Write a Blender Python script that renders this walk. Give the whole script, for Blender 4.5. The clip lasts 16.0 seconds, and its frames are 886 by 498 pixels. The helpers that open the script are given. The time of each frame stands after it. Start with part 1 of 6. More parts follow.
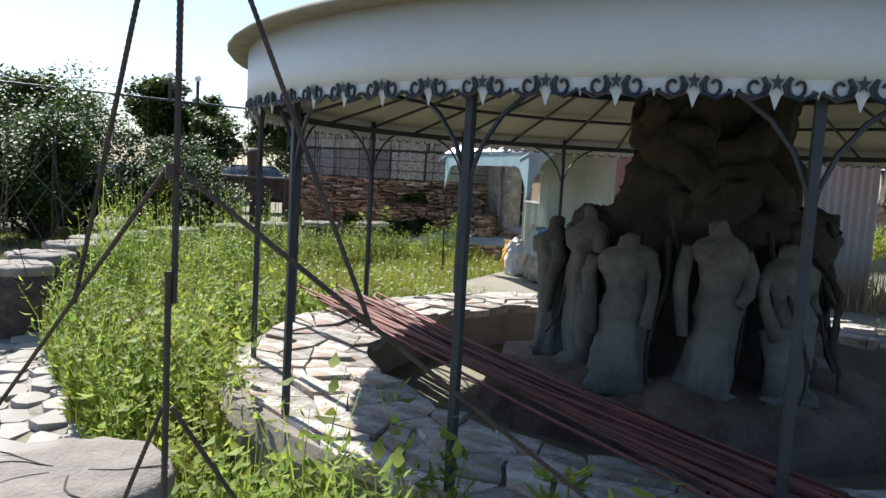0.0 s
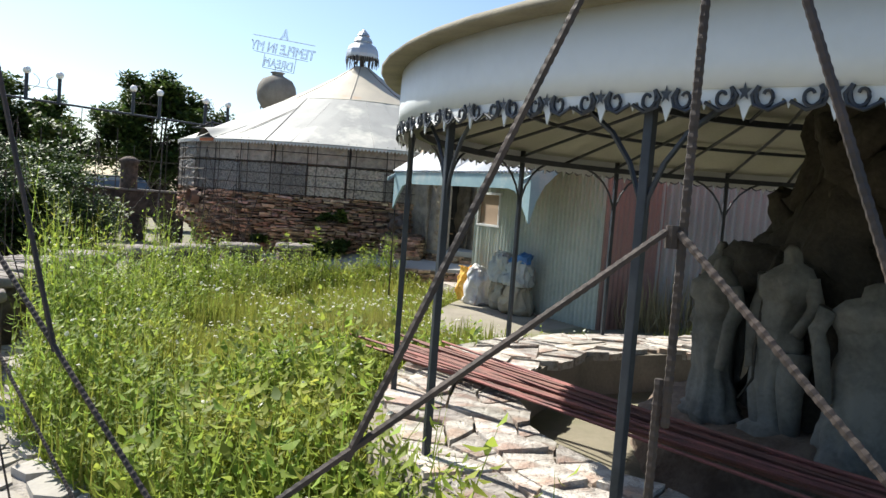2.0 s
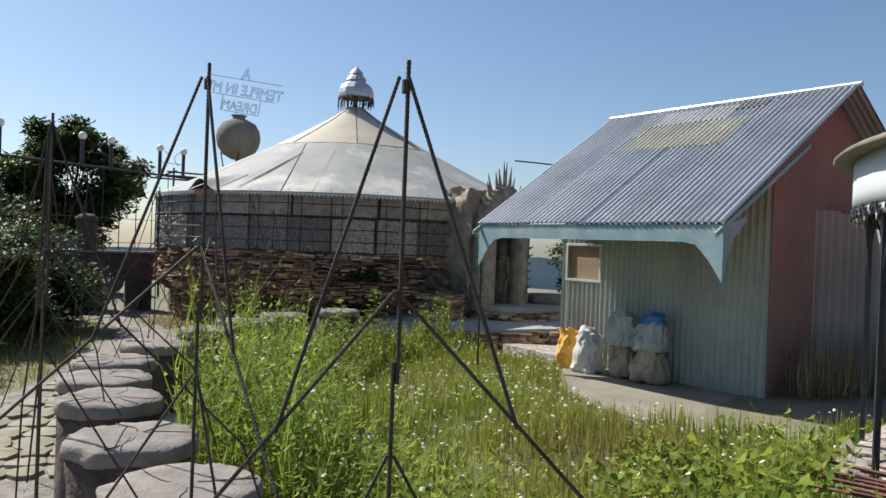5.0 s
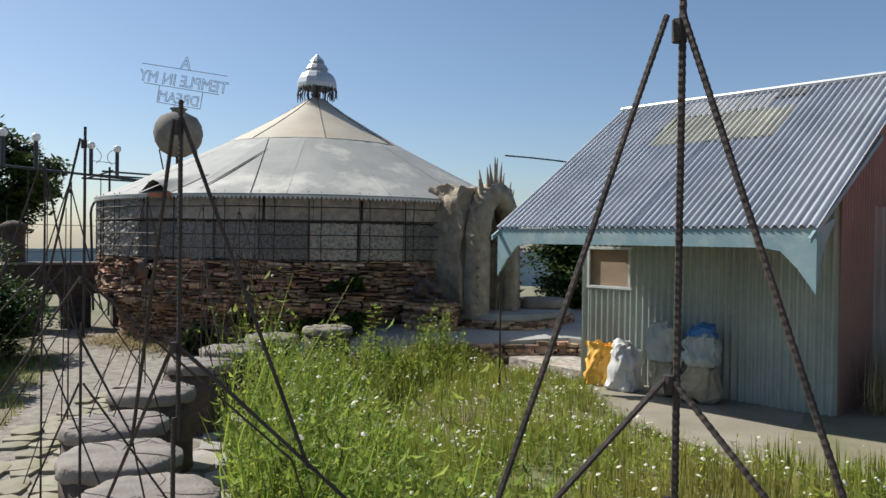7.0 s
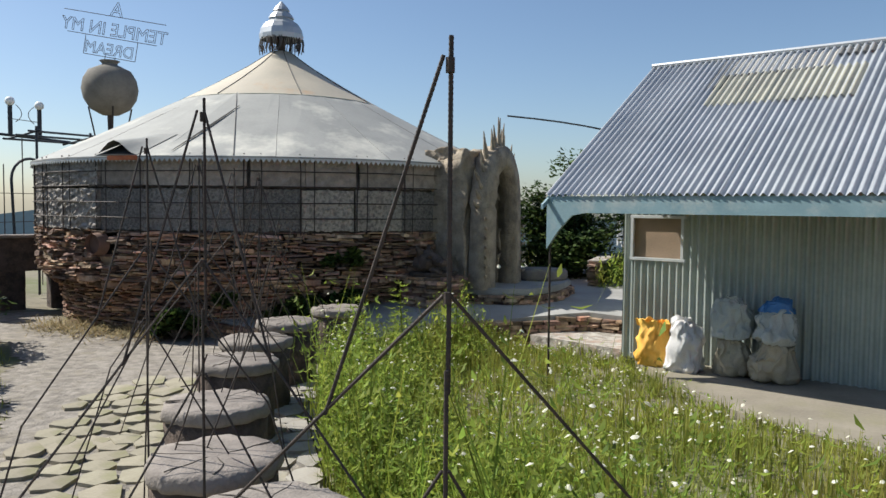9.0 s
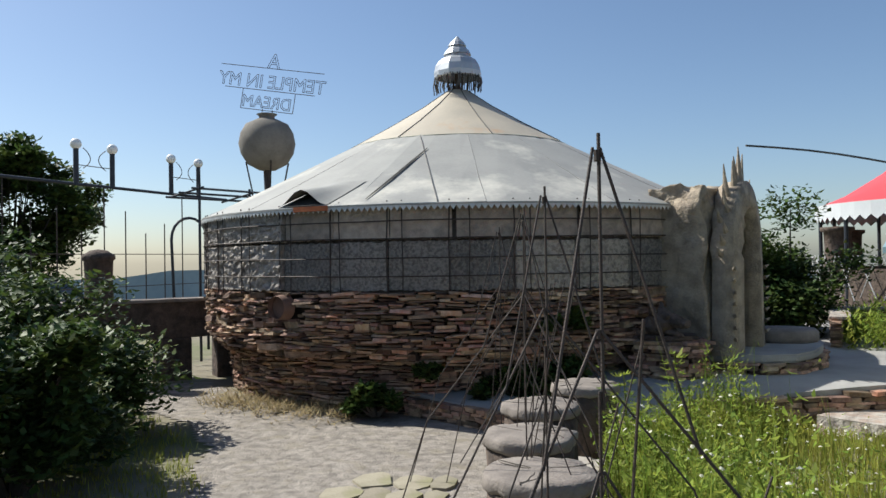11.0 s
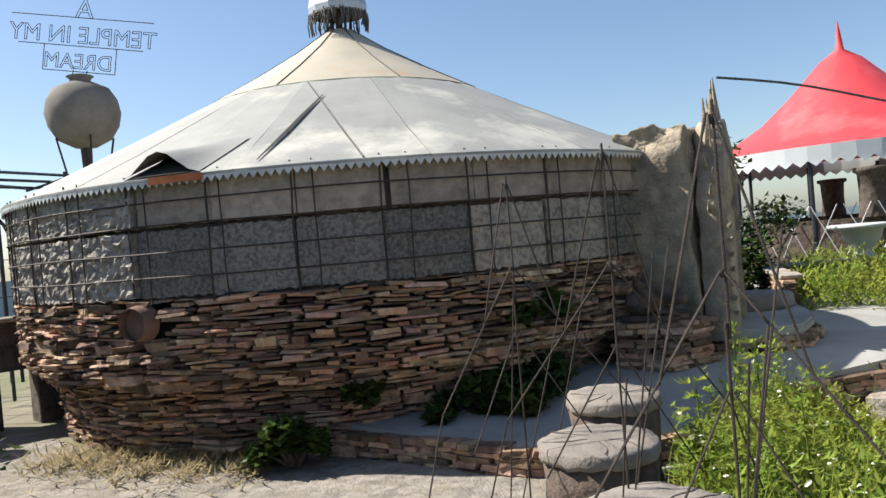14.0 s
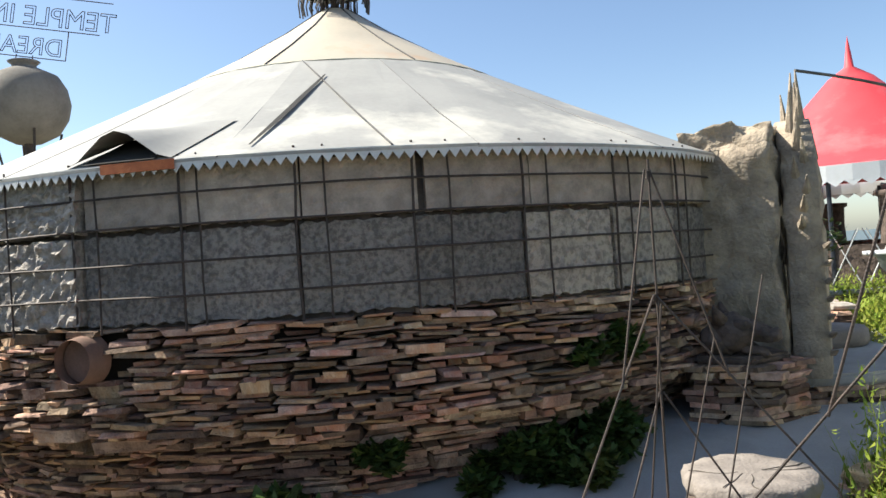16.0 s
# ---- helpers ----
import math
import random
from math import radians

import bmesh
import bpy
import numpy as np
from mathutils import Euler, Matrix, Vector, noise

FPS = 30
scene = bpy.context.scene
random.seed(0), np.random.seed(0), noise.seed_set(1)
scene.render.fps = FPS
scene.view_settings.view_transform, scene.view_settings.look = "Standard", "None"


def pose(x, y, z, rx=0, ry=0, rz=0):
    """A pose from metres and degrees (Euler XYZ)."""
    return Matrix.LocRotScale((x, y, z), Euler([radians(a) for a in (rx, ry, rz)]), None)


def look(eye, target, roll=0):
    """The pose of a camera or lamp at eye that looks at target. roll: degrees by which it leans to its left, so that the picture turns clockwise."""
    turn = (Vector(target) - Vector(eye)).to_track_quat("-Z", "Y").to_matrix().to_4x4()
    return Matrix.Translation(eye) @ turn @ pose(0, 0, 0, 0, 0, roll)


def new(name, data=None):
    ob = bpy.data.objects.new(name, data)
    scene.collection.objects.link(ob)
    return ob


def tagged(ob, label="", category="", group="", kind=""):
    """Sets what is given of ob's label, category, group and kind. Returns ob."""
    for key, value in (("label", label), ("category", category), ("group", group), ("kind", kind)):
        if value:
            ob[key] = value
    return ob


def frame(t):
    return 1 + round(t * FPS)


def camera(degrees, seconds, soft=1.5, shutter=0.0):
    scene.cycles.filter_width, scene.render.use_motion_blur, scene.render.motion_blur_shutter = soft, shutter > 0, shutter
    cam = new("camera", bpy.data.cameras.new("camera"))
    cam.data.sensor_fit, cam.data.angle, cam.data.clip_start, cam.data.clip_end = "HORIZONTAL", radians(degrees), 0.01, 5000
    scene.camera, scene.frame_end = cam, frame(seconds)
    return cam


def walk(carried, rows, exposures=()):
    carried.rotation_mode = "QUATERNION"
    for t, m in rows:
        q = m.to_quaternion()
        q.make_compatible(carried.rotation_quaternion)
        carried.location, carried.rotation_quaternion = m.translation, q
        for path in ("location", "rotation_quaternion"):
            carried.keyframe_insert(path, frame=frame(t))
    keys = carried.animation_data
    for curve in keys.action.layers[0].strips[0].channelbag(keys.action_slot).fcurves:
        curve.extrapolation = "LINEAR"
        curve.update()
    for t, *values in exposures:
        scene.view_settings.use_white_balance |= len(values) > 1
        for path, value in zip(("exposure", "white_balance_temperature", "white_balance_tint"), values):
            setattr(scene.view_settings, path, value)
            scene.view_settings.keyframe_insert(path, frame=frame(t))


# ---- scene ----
cam = camera(59.9, 16.0)
PATH = [
    (0.0, (0.415, 0.14, 1.619), (-0.51, 0.956, 1.498), 3.2),
    (0.5, (-0.079, 0.014, 1.609), (-0.902, 0.936, 1.504), 3.2),
    (1.0, (-0.631, -0.046, 1.559), (-1.369, 0.945, 1.451), 2.1),
    (1.5, (-1.109, -0.144, 1.565), (-1.888, 0.816, 1.469), 3.6),
    (2.0, (-1.627, -0.314, 1.579), (-2.362, 0.683, 1.499), 4.4),
    (2.5, (-2.156, -0.312, 1.576), (-2.774, 0.755, 1.453), 0.9),
    (3.0, (-2.736, -0.427, 1.572), (-3.319, 0.665, 1.491), 1.0),
    (3.5, (-3.205, -0.459, 1.647), (-3.739, 0.657, 1.563), 2.8),
    (4.0, (-3.759, -0.381, 1.631), (-4.305, 0.732, 1.59), 2.7),
    (4.5, (-4.185, -0.444, 1.683), (-4.78, 0.644, 1.669), 0.3),
    (4.7, (-4.449, -0.568, 1.631), (-5.041, 0.522, 1.621), 2.3),
    (6.8, (-6.186, -0.026, 1.778), (-6.698, 1.103, 1.783), -1.5),
    (7.0, (-6.357, 0.001, 1.791), (-6.827, 1.149, 1.776), 0.8),
    (7.5, (-6.819, 0.04, 1.836), (-7.248, 1.203, 1.804), 1.3),
    (8.0, (-7.271, 0.217, 1.803), (-7.684, 1.385, 1.754), -0.7),
    (8.5, (-7.651, 0.344, 1.812), (-8.051, 1.517, 1.768), 0.7),
    (9.0, (-8.129, 0.482, 1.823), (-8.449, 1.678, 1.753), 0.5),
    (9.5, (-8.586, 0.691, 1.807), (-8.994, 1.861, 1.784), -1.1),
    (10.0, (-9.094, 0.934, 1.784), (-9.591, 2.068, 1.712), 0.3),
    (10.2, (-9.318, 1.086, 1.808), (-9.822, 2.217, 1.756), 0.0),
    (12.3, (-10.82, 2.402, 1.786), (-11.219, 3.575, 1.844), -5.1),
    (12.5, (-10.932, 2.534, 1.785), (-11.338, 3.705, 1.804), -7.0),
    (13.0, (-11.229, 2.951, 1.768), (-11.502, 4.16, 1.758), -2.7),
    (13.5, (-11.502, 3.228, 1.745), (-11.752, 4.443, 1.759), -2.5),
    (14.0, (-11.786, 3.613, 1.763), (-12.008, 4.832, 1.744), -4.9),
    (14.5, (-12.074, 3.927, 1.747), (-12.312, 5.144, 1.754), -3.8),
    (15.0, (-12.27, 4.295, 1.748), (-12.513, 5.511, 1.737), -5.0),
    (15.5, (-12.45, 4.665, 1.774), (-12.654, 5.888, 1.789), -5.9),
    (16.0, (-12.626, 5.002, 1.765), (-12.779, 6.232, 1.775), -3.8),
]
EXPOSURES = [(0.0, 1.0, 6050, 9), (0.5, 1.02, 6100, 9), (1.0, 1.2, 6200, 8), (1.5, 1.15, 6300, 8), (2.0, 1.0, 6350, 8), (3.0, 0.86, 6400, 8), (4.5, 0.5, 6250, 8), (7.0, 0.34, 6300, 8), (9.0, 0.44, 6300, 8), (10.0, 0.44, 6250, 8), (12.5, 0.52, 6350, 8), (14.0, 0.84, 6500, 8), (16.0, 1.14, 6600, 8)]
walk(cam, [(t, look(e, g, r)) for t, e, g, r in PATH], EXPOSURES)

# ---- world, sun ----
SUN_ROT, SUN_ELEV = 176.0, 47.0     # degrees: the way to the sun in plan, from +x, and its height
world = bpy.data.worlds.new("sky")
scene.world = world
world.use_nodes = True
wn = world.node_tree.nodes
sky = wn.new("ShaderNodeTexSky")
sky.sky_type = "NISHITA"
sky.sun_disc = False
sky.sun_elevation = radians(SUN_ELEV)
sky.sun_rotation = radians(90 - SUN_ROT)
sky.air_density, sky.dust_density, sky.ozone_density = 0.9, 0.9, 2.5
wn["Background"].inputs["Strength"].default_value = 0.09
world.node_tree.links.new(sky.outputs[0], wn["Background"].inputs[0])
sun = new("sun", bpy.data.lights.new("sun", "SUN"))
sun.data.energy, sun.data.angle, sun.data.color = 5.0, radians(0.6), (1.0, 0.95, 0.86)
sd = Vector((math.cos(radians(SUN_ROT)) * math.cos(radians(SUN_ELEV)), math.sin(radians(SUN_ROT)) * math.cos(radians(SUN_ELEV)), math.sin(radians(SUN_ELEV))))
sun.matrix_world = look(sd * 40, (0, 0, 0))


# ---- materials ----
def mat(name, c1, c2=None, rough=0.8, metal=0.0, scale=6.0, fine=60.0, bump=0.3, c3=None, stain=0.0, spread=0.0, transl=0.0, island=0.0, lo=0.35, hi=0.68, hue=0.04):
    """Two noises mix c1 and c2, a fine one gives relief; c3 comes as stains; spread varies brightness from piece to piece."""
    m = bpy.data.materials.new(name)
    m.use_nodes = True
    n, l = m.node_tree.nodes, m.node_tree.links
    b = n["Principled BSDF"]
    b.inputs["Roughness"].default_value = rough
    b.inputs["Metallic"].default_value = metal
    if transl:
        b.inputs["Specular IOR Level"].default_value = 0.2
    tc = n.new("ShaderNodeTexCoord")
    n1 = n.new("ShaderNodeTexNoise")
    n1.inputs["Scale"].default_value, n1.inputs["Detail"].default_value = scale, 8
    n2 = n.new("ShaderNodeTexNoise")
    n2.inputs["Scale"].default_value, n2.inputs["Detail"].default_value = fine, 5
    for k in (n1, n2):
        l.new(tc.outputs["Object"], k.inputs["Vector"])
    mix = n.new("ShaderNodeMix")
    mix.data_type = "RGBA"
    mix.inputs[6].default_value = (*c1, 1)
    mix.inputs[7].default_value = (*(c2 or [v * 0.75 for v in c1]), 1)
    ramp = n.new("ShaderNodeValToRGB")
    ramp.color_ramp.elements[0].position, ramp.color_ramp.elements[1].position = lo, hi
    add = n.new("ShaderNodeMath")
    add.operation = "MULTIPLY_ADD"
    l.new(n2.outputs["Fac"], add.inputs[0])
    add.inputs[1].default_value = 0.35
    sub = n.new("ShaderNodeMath")
    sub.operation = "SUBTRACT"
    l.new(n1.outputs["Fac"], sub.inputs[0])
    sub.inputs[1].default_value = 0.175
    l.new(sub.outputs[0], add.inputs[2])
    l.new(add.outputs[0], ramp.inputs[0])
    l.new(ramp.outputs[0], mix.inputs[0])
    out = mix.outputs[2]
    if c3:
        n3 = n.new("ShaderNodeTexNoise")
        n3.inputs["Scale"].default_value, n3.inputs["Detail"].default_value = scale * 0.45, 10
        n3.inputs["Roughness"].default_value = 0.65
        l.new(tc.outputs["Object"], n3.inputs["Vector"])
        r3 = n.new("ShaderNodeValToRGB")
        r3.color_ramp.elements[0].position, r3.color_ramp.elements[1].position = 0.62 - stain * 0.3, 0.78 - stain * 0.2
        l.new(n3.outputs["Fac"], r3.inputs[0])
        m3 = n.new("ShaderNodeMix")
        m3.data_type = "RGBA"
        l.new(r3.outputs[0], m3.inputs[0])
        l.new(out, m3.inputs[6])
        m3.inputs[7].default_value = (*c3, 1)
        out = m3.outputs[2]
    if spread or island:
        if island:
            src = n.new("ShaderNodeNewGeometry").outputs["Random Per Island"]
        else:
            src = n.new("ShaderNodeObjectInfo").outputs["Random"]
        mr = n.new("ShaderNodeMapRange")
        s = spread or island
        mr.inputs[3].default_value, mr.inputs[4].default_value = 1 - s, 1 + s
        l.new(src, mr.inputs[0])
        hs = n.new("ShaderNodeHueSaturation")
        l.new(mr.outputs[0], hs.inputs["Value"])
        mh = n.new("ShaderNodeMapRange")
        mh.inputs[3].default_value, mh.inputs[4].default_value = 0.5 - s * hue, 0.5 + s * hue
        mul = n.new("ShaderNodeMath")
        mul.operation = "MULTIPLY"
        mul.inputs[1].default_value = 7.31
        fr = n.new("ShaderNodeMath")
        fr.operation = "FRACT"
        l.new(src, mul.inputs[0])
        l.new(mul.outputs[0], fr.inputs[0])
        l.new(fr.outputs[0], mh.inputs[0])
        l.new(mh.outputs[0], hs.inputs["Hue"])
        l.new(out, hs.inputs["Color"])
        out = hs.outputs[0]
    l.new(out, b.inputs["Base Color"])
    if bump:
        bp = n.new("ShaderNodeBump")
        bp.inputs["Strength"].default_value, bp.inputs["Distance"].default_value = bump, 0.02
        l.new(add.outputs[0], bp.inputs["Height"])
        l.new(bp.outputs[0], b.inputs["Normal"])
    if transl:
        tr = n.new("ShaderNodeBsdfTranslucent")
        l.new(out, tr.inputs[0])
        ms = n.new("ShaderNodeMixShader")
        ms.inputs[0].default_value = transl
        l.new(b.outputs[0], ms.inputs[1])
        l.new(tr.outputs[0], ms.inputs[2])
        l.new(ms.outputs[0], n["Material Output"].inputs[0])
    return m


EARTH = mat("earth", (0.17, 0.15, 0.10), (0.24, 0.21, 0.15), 0.95, scale=1.2, fine=30, bump=0.6, c3=(0.12, 0.14, 0.05), stain=0.5)
PATHM = mat("gravel_path", (0.33, 0.295, 0.255), (0.17, 0.15, 0.128), 0.95, scale=9.0, fine=60, bump=1.8, c3=(0.24, 0.21, 0.16), stain=0.35)
CONCRETE = mat("concrete", (0.36, 0.35, 0.33), (0.27, 0.262, 0.248), 0.9, scale=1.6, fine=70, bump=0.3, c3=(0.25, 0.24, 0.22), stain=0.3)
PLASTER = mat("grey_plaster", (0.45, 0.395, 0.325), (0.27, 0.238, 0.20), 0.95, scale=22, fine=110, bump=2.0, c3=(0.19, 0.17, 0.145), stain=0.26, spread=0.16, lo=0.46, hi=0.60, hue=0.01)
CLAY = mat("clay_render", (0.38, 0.315, 0.235), (0.22, 0.18, 0.135), 0.95, scale=6, fine=36, bump=2.0, c3=(0.2, 0.17, 0.14), stain=0.3)
STONE = mat("slate_stone", (0.42, 0.285, 0.195), (0.17, 0.108, 0.075), 0.92, scale=9, fine=60, bump=1.4, c3=(0.38, 0.19, 0.10), stain=0.3, spread=0.7, hue=0.03)
STONEJ = mat("slate_stone_joined", (0.42, 0.285, 0.195), (0.17, 0.108, 0.075), 0.92, scale=9, fine=60, bump=1.4, c3=(0.38, 0.19, 0.10), stain=0.3, island=0.7, hue=0.03)
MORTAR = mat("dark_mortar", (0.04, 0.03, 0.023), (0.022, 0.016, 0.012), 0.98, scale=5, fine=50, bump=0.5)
FLAG = mat("flagstone", (0.46, 0.42, 0.37), (0.27, 0.235, 0.20), 0.92, scale=9, fine=55, bump=2.0, c3=(0.40, 0.27, 0.20), stain=0.4, spread=0.32, lo=0.42, hi=0.6)
ROOFSKIN = mat("pale_sheet_roof", (0.33, 0.325, 0.30), (0.27, 0.268, 0.25), 0.7, 0.0, scale=1.5, fine=25, bump=0.08, c3=(0.66, 0.63, 0.54), stain=0.3)
ROOFTOP = mat("cream_sheet_roof", (0.48, 0.42, 0.325), (0.41, 0.365, 0.29), 0.65, scale=2, fine=25, bump=0.08, c3=(0.5, 0.3, 0.16), stain=0.15)
SEAM = mat("dark_seam", (0.05, 0.05, 0.05), (0.12, 0.11, 0.10), 0.7, bump=0.1)
TRIM = mat("pale_metal_trim", (0.60, 0.61, 0.60), (0.45, 0.46, 0.46), 0.5, 0.2, scale=4, bump=0.1, c3=(0.45, 0.17, 0.07), stain=0.05)
RUSTY = mat("rust", (0.50, 0.16, 0.06), (0.35, 0.10, 0.04), 0.85, scale=8, bump=0.3)
GALV = mat("galvanised_sheet", (0.50, 0.52, 0.54), (0.40, 0.42, 0.44), 0.45, 0.5, scale=1.5, fine=20, bump=0.05, c3=(0.40, 0.41, 0.42), stain=0.3)
GALVY = mat("lichened_sheet", (0.50, 0.48, 0.37), (0.38, 0.37, 0.30), 0.6, 0.2, scale=3, fine=20, bump=0.05, c3=(0.36, 0.34, 0.28), stain=0.4)
GREYGREEN = mat("grey_green_sheet", (0.42, 0.46, 0.42), (0.30, 0.34, 0.31), 0.5, 0.15, scale=1.5, fine=20, bump=0.05, c3=(0.30, 0.31, 0.28), stain=0.3)
FASCIA = mat("blue_green_paint", (0.25, 0.36, 0.39), (0.19, 0.29, 0.32), 0.6, scale=3, bump=0.1, c3=(0.5, 0.5, 0.46), stain=0.25)
PINKSHEET = mat("faded_pink_sheet", (0.36, 0.33, 0.30), (0.26, 0.245, 0.225), 0.6, 0.15, scale=1.2, bump=0.05, c3=(0.34, 0.25, 0.20), stain=0.25)
REDSHEET = mat("rusty_red_sheet", (0.30, 0.165, 0.125), (0.22, 0.12, 0.095), 0.65, 0.1, scale=1.2, bump=0.05, c3=(0.36, 0.28, 0.25), stain=0.3)
WOODBOARD = mat("brown_board", (0.34, 0.24, 0.16), (0.26, 0.19, 0.13), 0.8, scale=3, bump=0.2)
IRON = mat("dark_rusty_iron", (0.035, 0.028, 0.024), (0.07, 0.05, 0.04), 0.7, 0.2, scale=12, fine=80, bump=0.3)
BLACKIRON = mat("black_painted_iron", (0.020, 0.024, 0.032), (0.035, 0.04, 0.05), 0.5, 0.2, scale=10, bump=0.1)
REDROD = mat("red_brown_rods", (0.22, 0.085, 0.065), (0.13, 0.06, 0.05), 0.75, 0.2, scale=8, bump=0.2, spread=0.25)
VALANCE = mat("white_valance", (0.58, 0.60, 0.605), (0.51, 0.53, 0.535), 0.55, scale=1.0, fine=20, bump=0.06, c3=(0.48, 0.48, 0.45), stain=0.25)
LINING = mat("grey_roof_lining", (0.34, 0.34, 0.28), (0.26, 0.26, 0.21), 0.7, scale=1.5, bump=0.05)
RED = mat("red_canvas", (0.68, 0.06, 0.07), (0.58, 0.05, 0.06), 0.6, scale=1.2, fine=20, bump=0.08, c3=(0.74, 0.16, 0.16), stain=0.3)
STATUE = mat("grey_statue_cement", (0.19, 0.18, 0.155), (0.09, 0.086, 0.074), 0.9, scale=4, fine=40, bump=0.6, c3=(0.10, 0.10, 0.085), stain=0.35)
BARK = mat("dark_bark", (0.062, 0.052, 0.04), (0.03, 0.026, 0.02), 0.95, scale=5, fine=40, bump=0.9)
LEAF = mat("weed_leaf", (0.28, 0.345, 0.055), (0.17, 0.24, 0.04), 0.6, scale=1.5, fine=8, bump=0, transl=0.5, island=0.5, c3=(0.33, 0.31, 0.06), stain=0.4)
LEAFDARK = mat("shrub_leaf", (0.085, 0.125, 0.028), (0.035, 0.065, 0.02), 0.5, scale=1.5, fine=8, bump=0, transl=0.25, island=0.55, c3=(0.16, 0.17, 0.04), stain=0.25)
DRY = mat("dry_grass", (0.38, 0.31, 0.17), (0.28, 0.22, 0.12), 0.9, scale=2, bump=0, transl=0.2, island=0.3)
GRASS = mat("meadow_grass", (0.34, 0.34, 0.07), (0.23, 0.27, 0.05), 0.65, scale=0.8, fine=6, bump=0, transl=0.35, island=0.3, c3=(0.32, 0.28, 0.09), stain=0.35)
PETAL = mat("white_petal", (0.82, 0.80, 0.68), (0.75, 0.72, 0.55), 0.7, bump=0, transl=0.3)
POT = mat("grey_clay_pot", (0.22, 0.20, 0.17), (0.15, 0.135, 0.115), 0.9, scale=3, fine=25, bump=0.3)
GLOBE = mat("white_lamp_globe", (0.85, 0.85, 0.82), (0.8, 0.8, 0.77), 0.3, bump=0)
SACKW = mat("white_woven_sack", (0.66, 0.64, 0.62), (0.52, 0.50, 0.48), 0.8, scale=5, fine=60, bump=0.5)
SACKO = mat("orange_yellow_sack", (0.78, 0.40, 0.06), (0.80, 0.50, 0.10), 0.7, scale=4, fine=60, bump=0.4)
SACKB = mat("tan_woven_sack", (0.40, 0.35, 0.25), (0.30, 0.26, 0.19), 0.85, scale=5, fine=60, bump=0.5)
SACKG = mat("grey_woven_sack", (0.45, 0.47, 0.44), (0.36, 0.38, 0.36), 0.8, scale=5, fine=60, bump=0.5)
BLUE = mat("blue_plastic", (0.06, 0.20, 0.45), (0.05, 0.15, 0.36), 0.5, bump=0.1)
PINKWALL = mat("pink_beige_wall", (0.66, 0.56, 0.48), (0.58, 0.49, 0.42), 0.9, scale=1.5, fine=30, bump=0.2, c3=(0.42, 0.34, 0.28), stain=0.25)
# near-black colour that paints shade into openings and under the eave
DARK = mat("painted_shade", (0.03, 0.028, 0.025), (0.02, 0.019, 0.017), 0.95, bump=0.2)
# blue of the distance haze is mixed into the hill colour
HILL = mat("painted_haze_hill", (0.30, 0.38, 0.43), (0.24, 0.32, 0.37), 1.0, scale=0.05, fine=0.4, bump=0)
CARPAINT = mat("dark_car_paint", (0.03, 0.035, 0.045), (0.025, 0.03, 0.04), 0.3, 0.3, bump=0)
GLASS = mat("car_glass", (0.10, 0.13, 0.16), (0.08, 0.10, 0.12), 0.08, bump=0)

SHOT = mat("dark_rough_render", (0.36, 0.325, 0.285), (0.17, 0.155, 0.14), 0.95, scale=30, fine=130, bump=2.6, c3=(0.30, 0.285, 0.26), stain=0.3, spread=0.28, lo=0.40, hi=0.62, hue=0.01)
SMOOTHP = mat("buff_trowelled_render", (0.43, 0.355, 0.285), (0.28, 0.235, 0.19), 0.95, scale=9, fine=70, bump=1.0, c3=(0.19, 0.165, 0.135), stain=0.3, spread=0.2, hue=0.01)
CRUMPLE = mat("crumpled_pale_render", (0.42, 0.375, 0.325), (0.25, 0.22, 0.19), 0.8, 0.1, scale=16, fine=60, bump=1.8, c3=(0.16, 0.14, 0.12), stain=0.3, lo=0.4, hi=0.62)
CEM = mat("stool_cement", (0.275, 0.24, 0.21), (0.18, 0.155, 0.135), 0.94, scale=6, fine=55, bump=1.0, c3=(0.26, 0.22, 0.19), stain=0.35, spread=0.08)
SIDE = mat("stool_side_stone", (0.13, 0.095, 0.075), (0.055, 0.042, 0.034), 0.95, scale=9, fine=40, bump=1.6)


# ---- building blocks ----
def thing(name, label, category, group="", at=(0, 0, 0), rz=0.0, kind=""):
    e = new(name)
    e.matrix_world = pose(*at, 0, 0, rz)
    return tagged(e, label, category, group, kind)


def part(name, bm, material, parent=None, label="", smooth=False):
    me = bpy.data.meshes.new(name)
    bm.to_mesh(me)
    bm.free()
    return meshpart(name, me, material, parent, label, smooth)


def meshpart(name, me, material, parent=None, label="", smooth=False):
    if smooth:
        me.polygons.foreach_set("use_smooth", [True] * len(me.polygons))
    if not me.materials:
        me.materials.append(material)
    o = new(name, me)
    if parent:
        o.parent = parent
    if label:
        o["label"] = label
    return o


def raw(name, verts, faces, material, parent=None, label="", smooth=False):
    me = bpy.data.meshes.new(name)
    me.from_pydata(verts, [], faces)
    me.update()
    return meshpart(name, me, material, parent, label, smooth)


def box(bm, c, s, rz=0.0, bev=0.0, m=None):
    mm = (m or Matrix()) @ pose(*c, 0, 0, rz) @ Matrix.Diagonal((*s, 1))
    r = bmesh.ops.create_cube(bm, size=1, matrix=mm)
    if bev:
        es = list({e for v in r["verts"] for e in v.link_edges})
        bmesh.ops.bevel(bm, geom=es, offset=bev, segments=2, affect="EDGES", profile=0.6)
    return bm


def rod(bm, p, q, r, seg=8, r2=None):
    p, q = Vector(p), Vector(q)
    d = q - p
    mm = Matrix.Translation((p + q) / 2) @ d.to_track_quat("Z", "Y").to_matrix().to_4x4()
    bmesh.ops.create_cone(bm, cap_ends=True, segments=seg, radius1=r, radius2=r if r2 is None else r2, depth=d.length, matrix=mm)
    return bm


